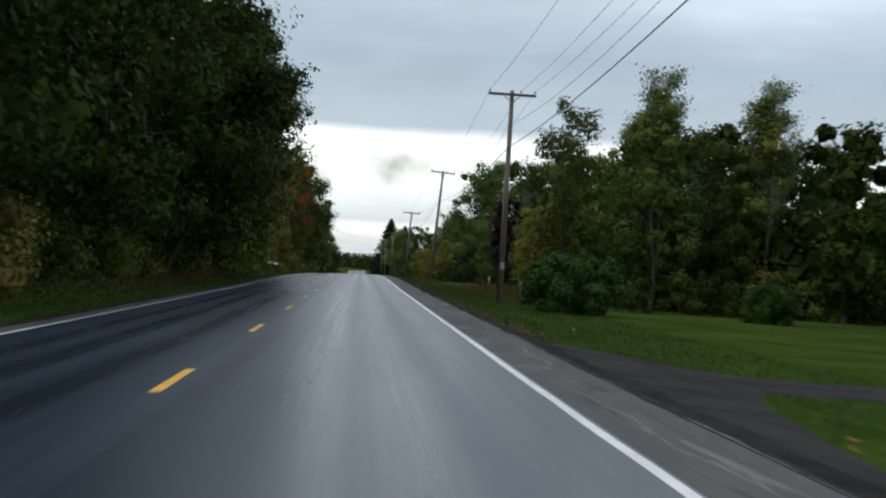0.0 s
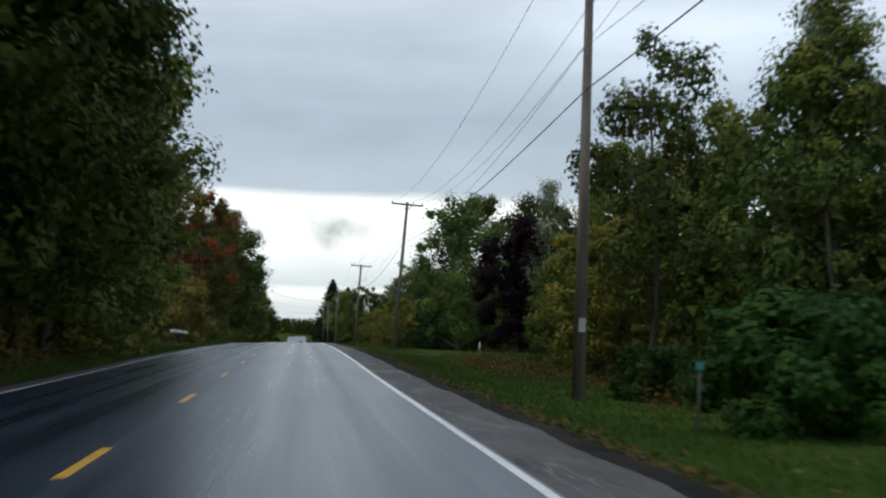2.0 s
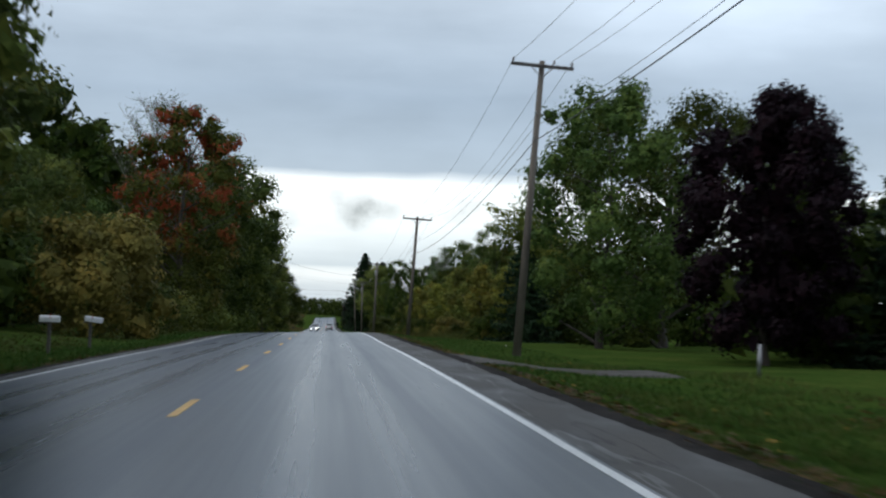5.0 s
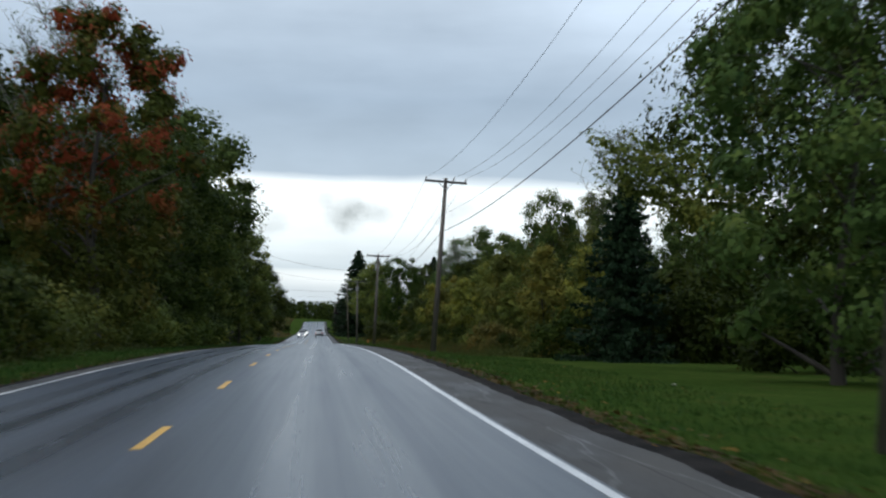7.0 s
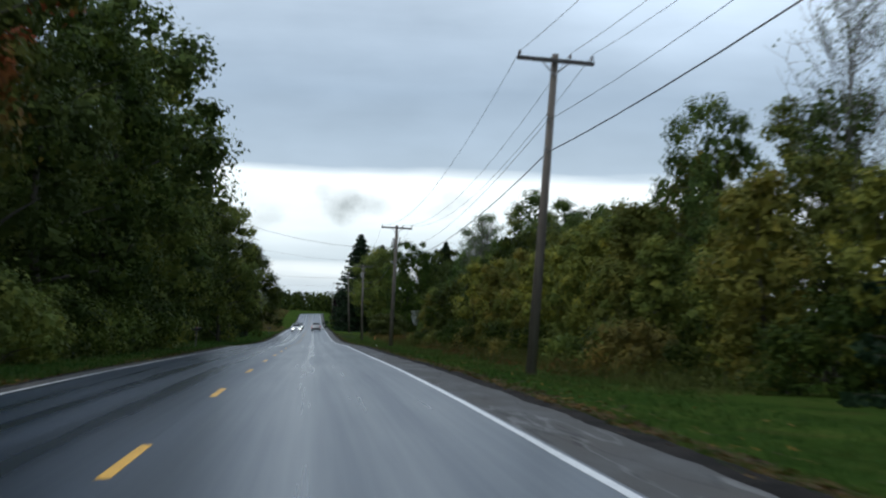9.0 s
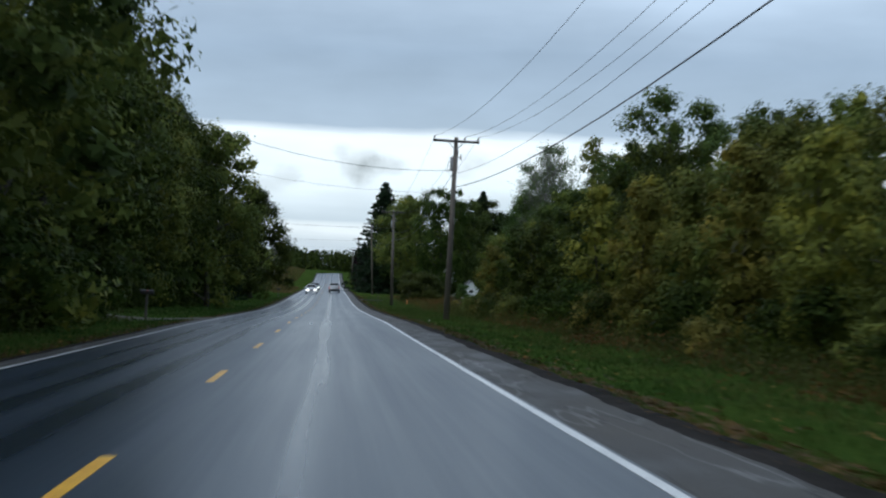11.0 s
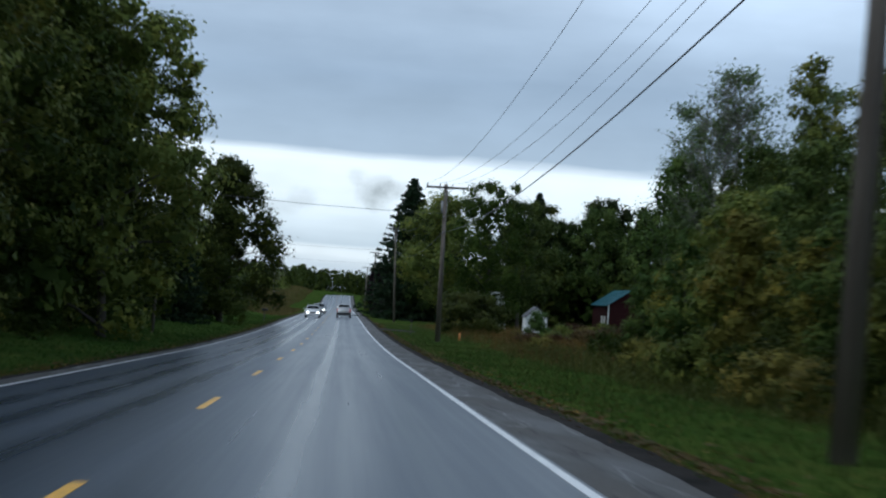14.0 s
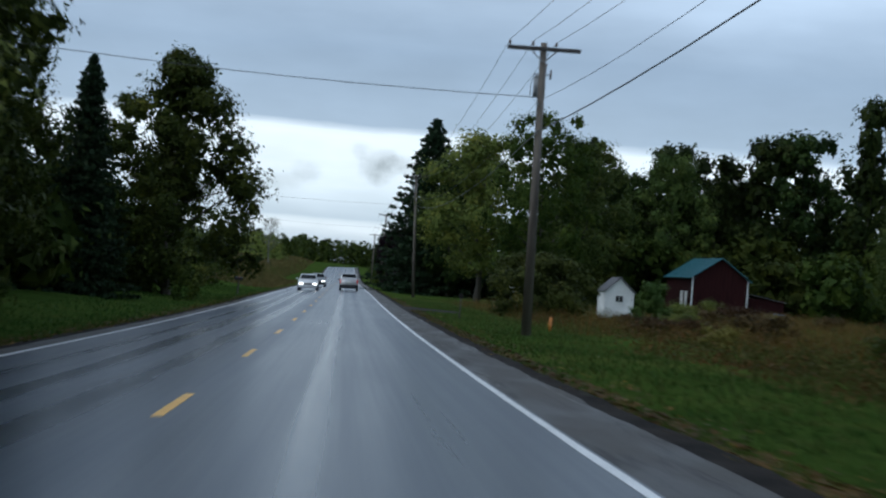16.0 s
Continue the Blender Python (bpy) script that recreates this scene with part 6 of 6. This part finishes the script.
M_PLATE = plain("number_plate", (0.6, 0.6, 0.5), 0.5)


def loft(sections, material, name, root, label="", close=True):
    """A body skinned over cross sections; each section is y and a list of (x, z) on the right half from bottom to top."""
    bm = bmesh.new()
    rings = []
    for y, half in sections:
        ring = [(x, z) for x, z in half] + [(-x, z) for x, z in half[::-1]]
        rings.append([bm.verts.new((x, y, z)) for x, z in ring])
    m = len(rings[0])
    for a, b in zip(rings[:-1], rings[1:]):
        for k in range(m):
            bm.faces.new((a[k], a[(k + 1) % m], b[(k + 1) % m], b[k]))
    bm.faces.new(rings[0])
    bm.faces.new(rings[-1])
    bmesh.ops.recalc_face_normals(bm, faces=bm.faces)
    return part(name, bm, material, root, label, True)


def vehicle(label, category, x, y, turn, length, width, height, belt, paint_mat, tall_tail=True, lit="tail"):
    """A car that faces +y before it is turned: body, cabin, glass, bumpers, wheels, lamps, mirrors."""
    z = road_z(x, y) + 0.005
    slope = math.atan((road_z(x, y + 2) - road_z(x, y - 2)) / 4)
    root = thing("car", label, category, Matrix.Translation((x, y, z)) @ Matrix.Rotation(slope, 4, "X") @ Matrix.Rotation(math.atan(CROSS), 4, "Y").inverted()
                 @ Matrix.Rotation(radians(turn), 4, "Z"), "cars on the road")
    w, L, c = width / 2, length / 2, 0.24

    def sec(yy, ww, lo, hi):
        return yy, [(ww * 0.86, lo), (ww * 0.97, lo + 0.10), (ww, lo + 0.3), (ww * 0.985, hi - 0.14), (ww * 0.93, hi)]

    hood = belt - (0.02 if tall_tail else 0.0)
    loft([sec(-L, w * 0.90, c + 0.12, belt - 0.04), sec(-L + 0.12, w * 0.97, c, belt), sec(-L * 0.5, w, c, belt), sec(L * 0.25, w, c, belt), sec(L * 0.45, w * 0.99, c, hood),
          sec(L - 0.25, w * 0.94, c, hood - 0.12), sec(L, w * 0.80, c + 0.12, hood - 0.30)], paint_mat, "body", root)
    back = -L + (0.10 if tall_tail else 0.75)
    top = height - 0.02

    def cab(yy, zz, ww):
        return yy, [(w * 0.92, belt - 0.02), (w * (0.92 - 0.10 * (zz - belt) / (height - belt)), belt + (zz - belt) * 0.55), (ww, zz - 0.05), (ww * 0.86, zz)]

    loft([cab(back, belt + 0.08, w * 0.88), cab(back + (0.28 if tall_tail else 0.6), top - 0.02, w * 0.74), cab(-L * 0.1, top, w * 0.75), cab(L * 0.12, top - 0.03, w * 0.74),
          cab(L * 0.48, belt + 0.06, w * 0.86)], paint_mat, "cabin", root)

    def pane(name, pts, lab=""):
        bm = bmesh.new()
        vs = [bm.verts.new(p) for p in pts]
        bm.faces.new(vs)
        bmesh.ops.solidify(bm, geom=bm.faces[:], thickness=0.012)
        part(name, bm, M_DARK_GLASS, root, lab)

    b1, b2 = back - 0.012, back + (0.27 if tall_tail else 0.58)
    pane("rear_window", [(-w * 0.76, b1 + 0.06, belt + 0.16), (w * 0.76, b1 + 0.06, belt + 0.16), (w * 0.66, b2 - 0.06, top - 0.10), (-w * 0.66, b2 - 0.06, top - 0.10)], "dark rear window")
    pane("windscreen", [(-w * 0.78, L * 0.455 + 0.02, belt + 0.10), (w * 0.78, L * 0.455 + 0.02, belt + 0.10), (w * 0.66, L * 0.16 + 0.03, top - 0.07), (-w * 0.66, L * 0.16 + 0.03, top - 0.07)], "dark windscreen")
    for s in (-1, 1):
        for ya, yb in ((back + 0.45, -L * 0.22), (-L * 0.18, L * 0.20)):
            pane("side_window", [(s * (w * 0.925), ya, belt + 0.05), (s * (w * 0.925), yb, belt + 0.05), (s * (w * 0.79), yb - 0.12, top - 0.13), (s * (w * 0.79), ya + 0.08, top - 0.13)])
        part("mirror", box(bmesh.new(), s * w * 0.98 if s > 0 else -w * 0.98 - 0.2, s * w * 0.98 + 0.2 if s > 0 else -w * 0.98, L * 0.26, L * 0.34, belt + 0.02, belt + 0.17, 0.03), paint_mat, root)
        if tall_tail:
            bm = bmesh.new()
            rod(bm, (s * w * 0.68, back + 0.5, top + 0.05), (s * w * 0.68, L * 0.1, top + 0.05), 0.022, sides=8)
            part("roof_rail", bm, M_TRIM, root)
        bm = box(bmesh.new(), s * w * 0.87 - 0.07, s * w * 0.87 + 0.06, -L - 0.012, -L + 0.14, belt - 0.34, belt + (0.05 if tall_tail else -0.08), 0.03)
        part("tail_lamp", bm, M_TAIL, root, "lit red tail lamp")
        bm = box(bmesh.new(), s * w * 0.66 - 0.18, s * w * 0.66 + 0.16, L - 0.16, L + 0.015, belt - 0.40, belt - 0.27, 0.03)
        part("head_lamp", bm, M_HEAD if lit == "head" else M_RIM, root, "head lamp")
    part("rear_bumper", box(bmesh.new(), -w * 0.93, w * 0.93, -L - 0.09, -L + 0.10, c + 0.10, c + 0.36, 0.04), M_TRIM if tall_tail else paint_mat, root)
    part("front_bumper", box(bmesh.new(), -w * 0.88, w * 0.88, L - 0.12, L + 0.07, c + 0.02, c + 0.30, 0.04), M_TRIM if tall_tail else paint_mat, root)
    part("grille", box(bmesh.new(), -w * 0.38, w * 0.38, L - 0.02, L + 0.03, belt - 0.46, belt - 0.27, 0.01), M_TRIM, root)
    part("number_plate", box(bmesh.new(), -0.16, 0.16, -L - 0.028, -L - 0.014, belt - 0.30, belt - 0.15), M_PLATE, root, "plain number plate")
    for s in (-1, 1):
        for yy in (-L * 0.60, L * 0.62):
            bm = bmesh.new()
            rod(bm, (s * (w - 0.23), yy, 0.34), (s * (w - 0.01), yy, 0.34), 0.34, sides=22)
            wheel = part("wheel", bm, M_RUBBER, root, "black tyre")
            bm = bmesh.new()
            rod(bm, (s * (w - 0.008), yy, 0.34), (s * (w + 0.006), yy, 0.34), 0.21, sides=18)
            part("rim", bm, M_RIM, wheel)
    return root


vehicle("silver sport utility car driving ahead on the wet road", "car", 2.0, 468.0, 0, 4.45, 1.83, 1.72, 1.02, M_SILVER, True, "tail")
vehicle("white oncoming car with its headlamps lit", "car", -1.6, 457.0, 180, 4.6, 1.82, 1.50, 0.95, M_CAR_WHITE, False, "head")
vehicle("light grey oncoming car following another", "car", -1.5, 498.0, 180, 4.7, 1.85, 1.6, 1.0, M_CAR_GREY, True, "head")
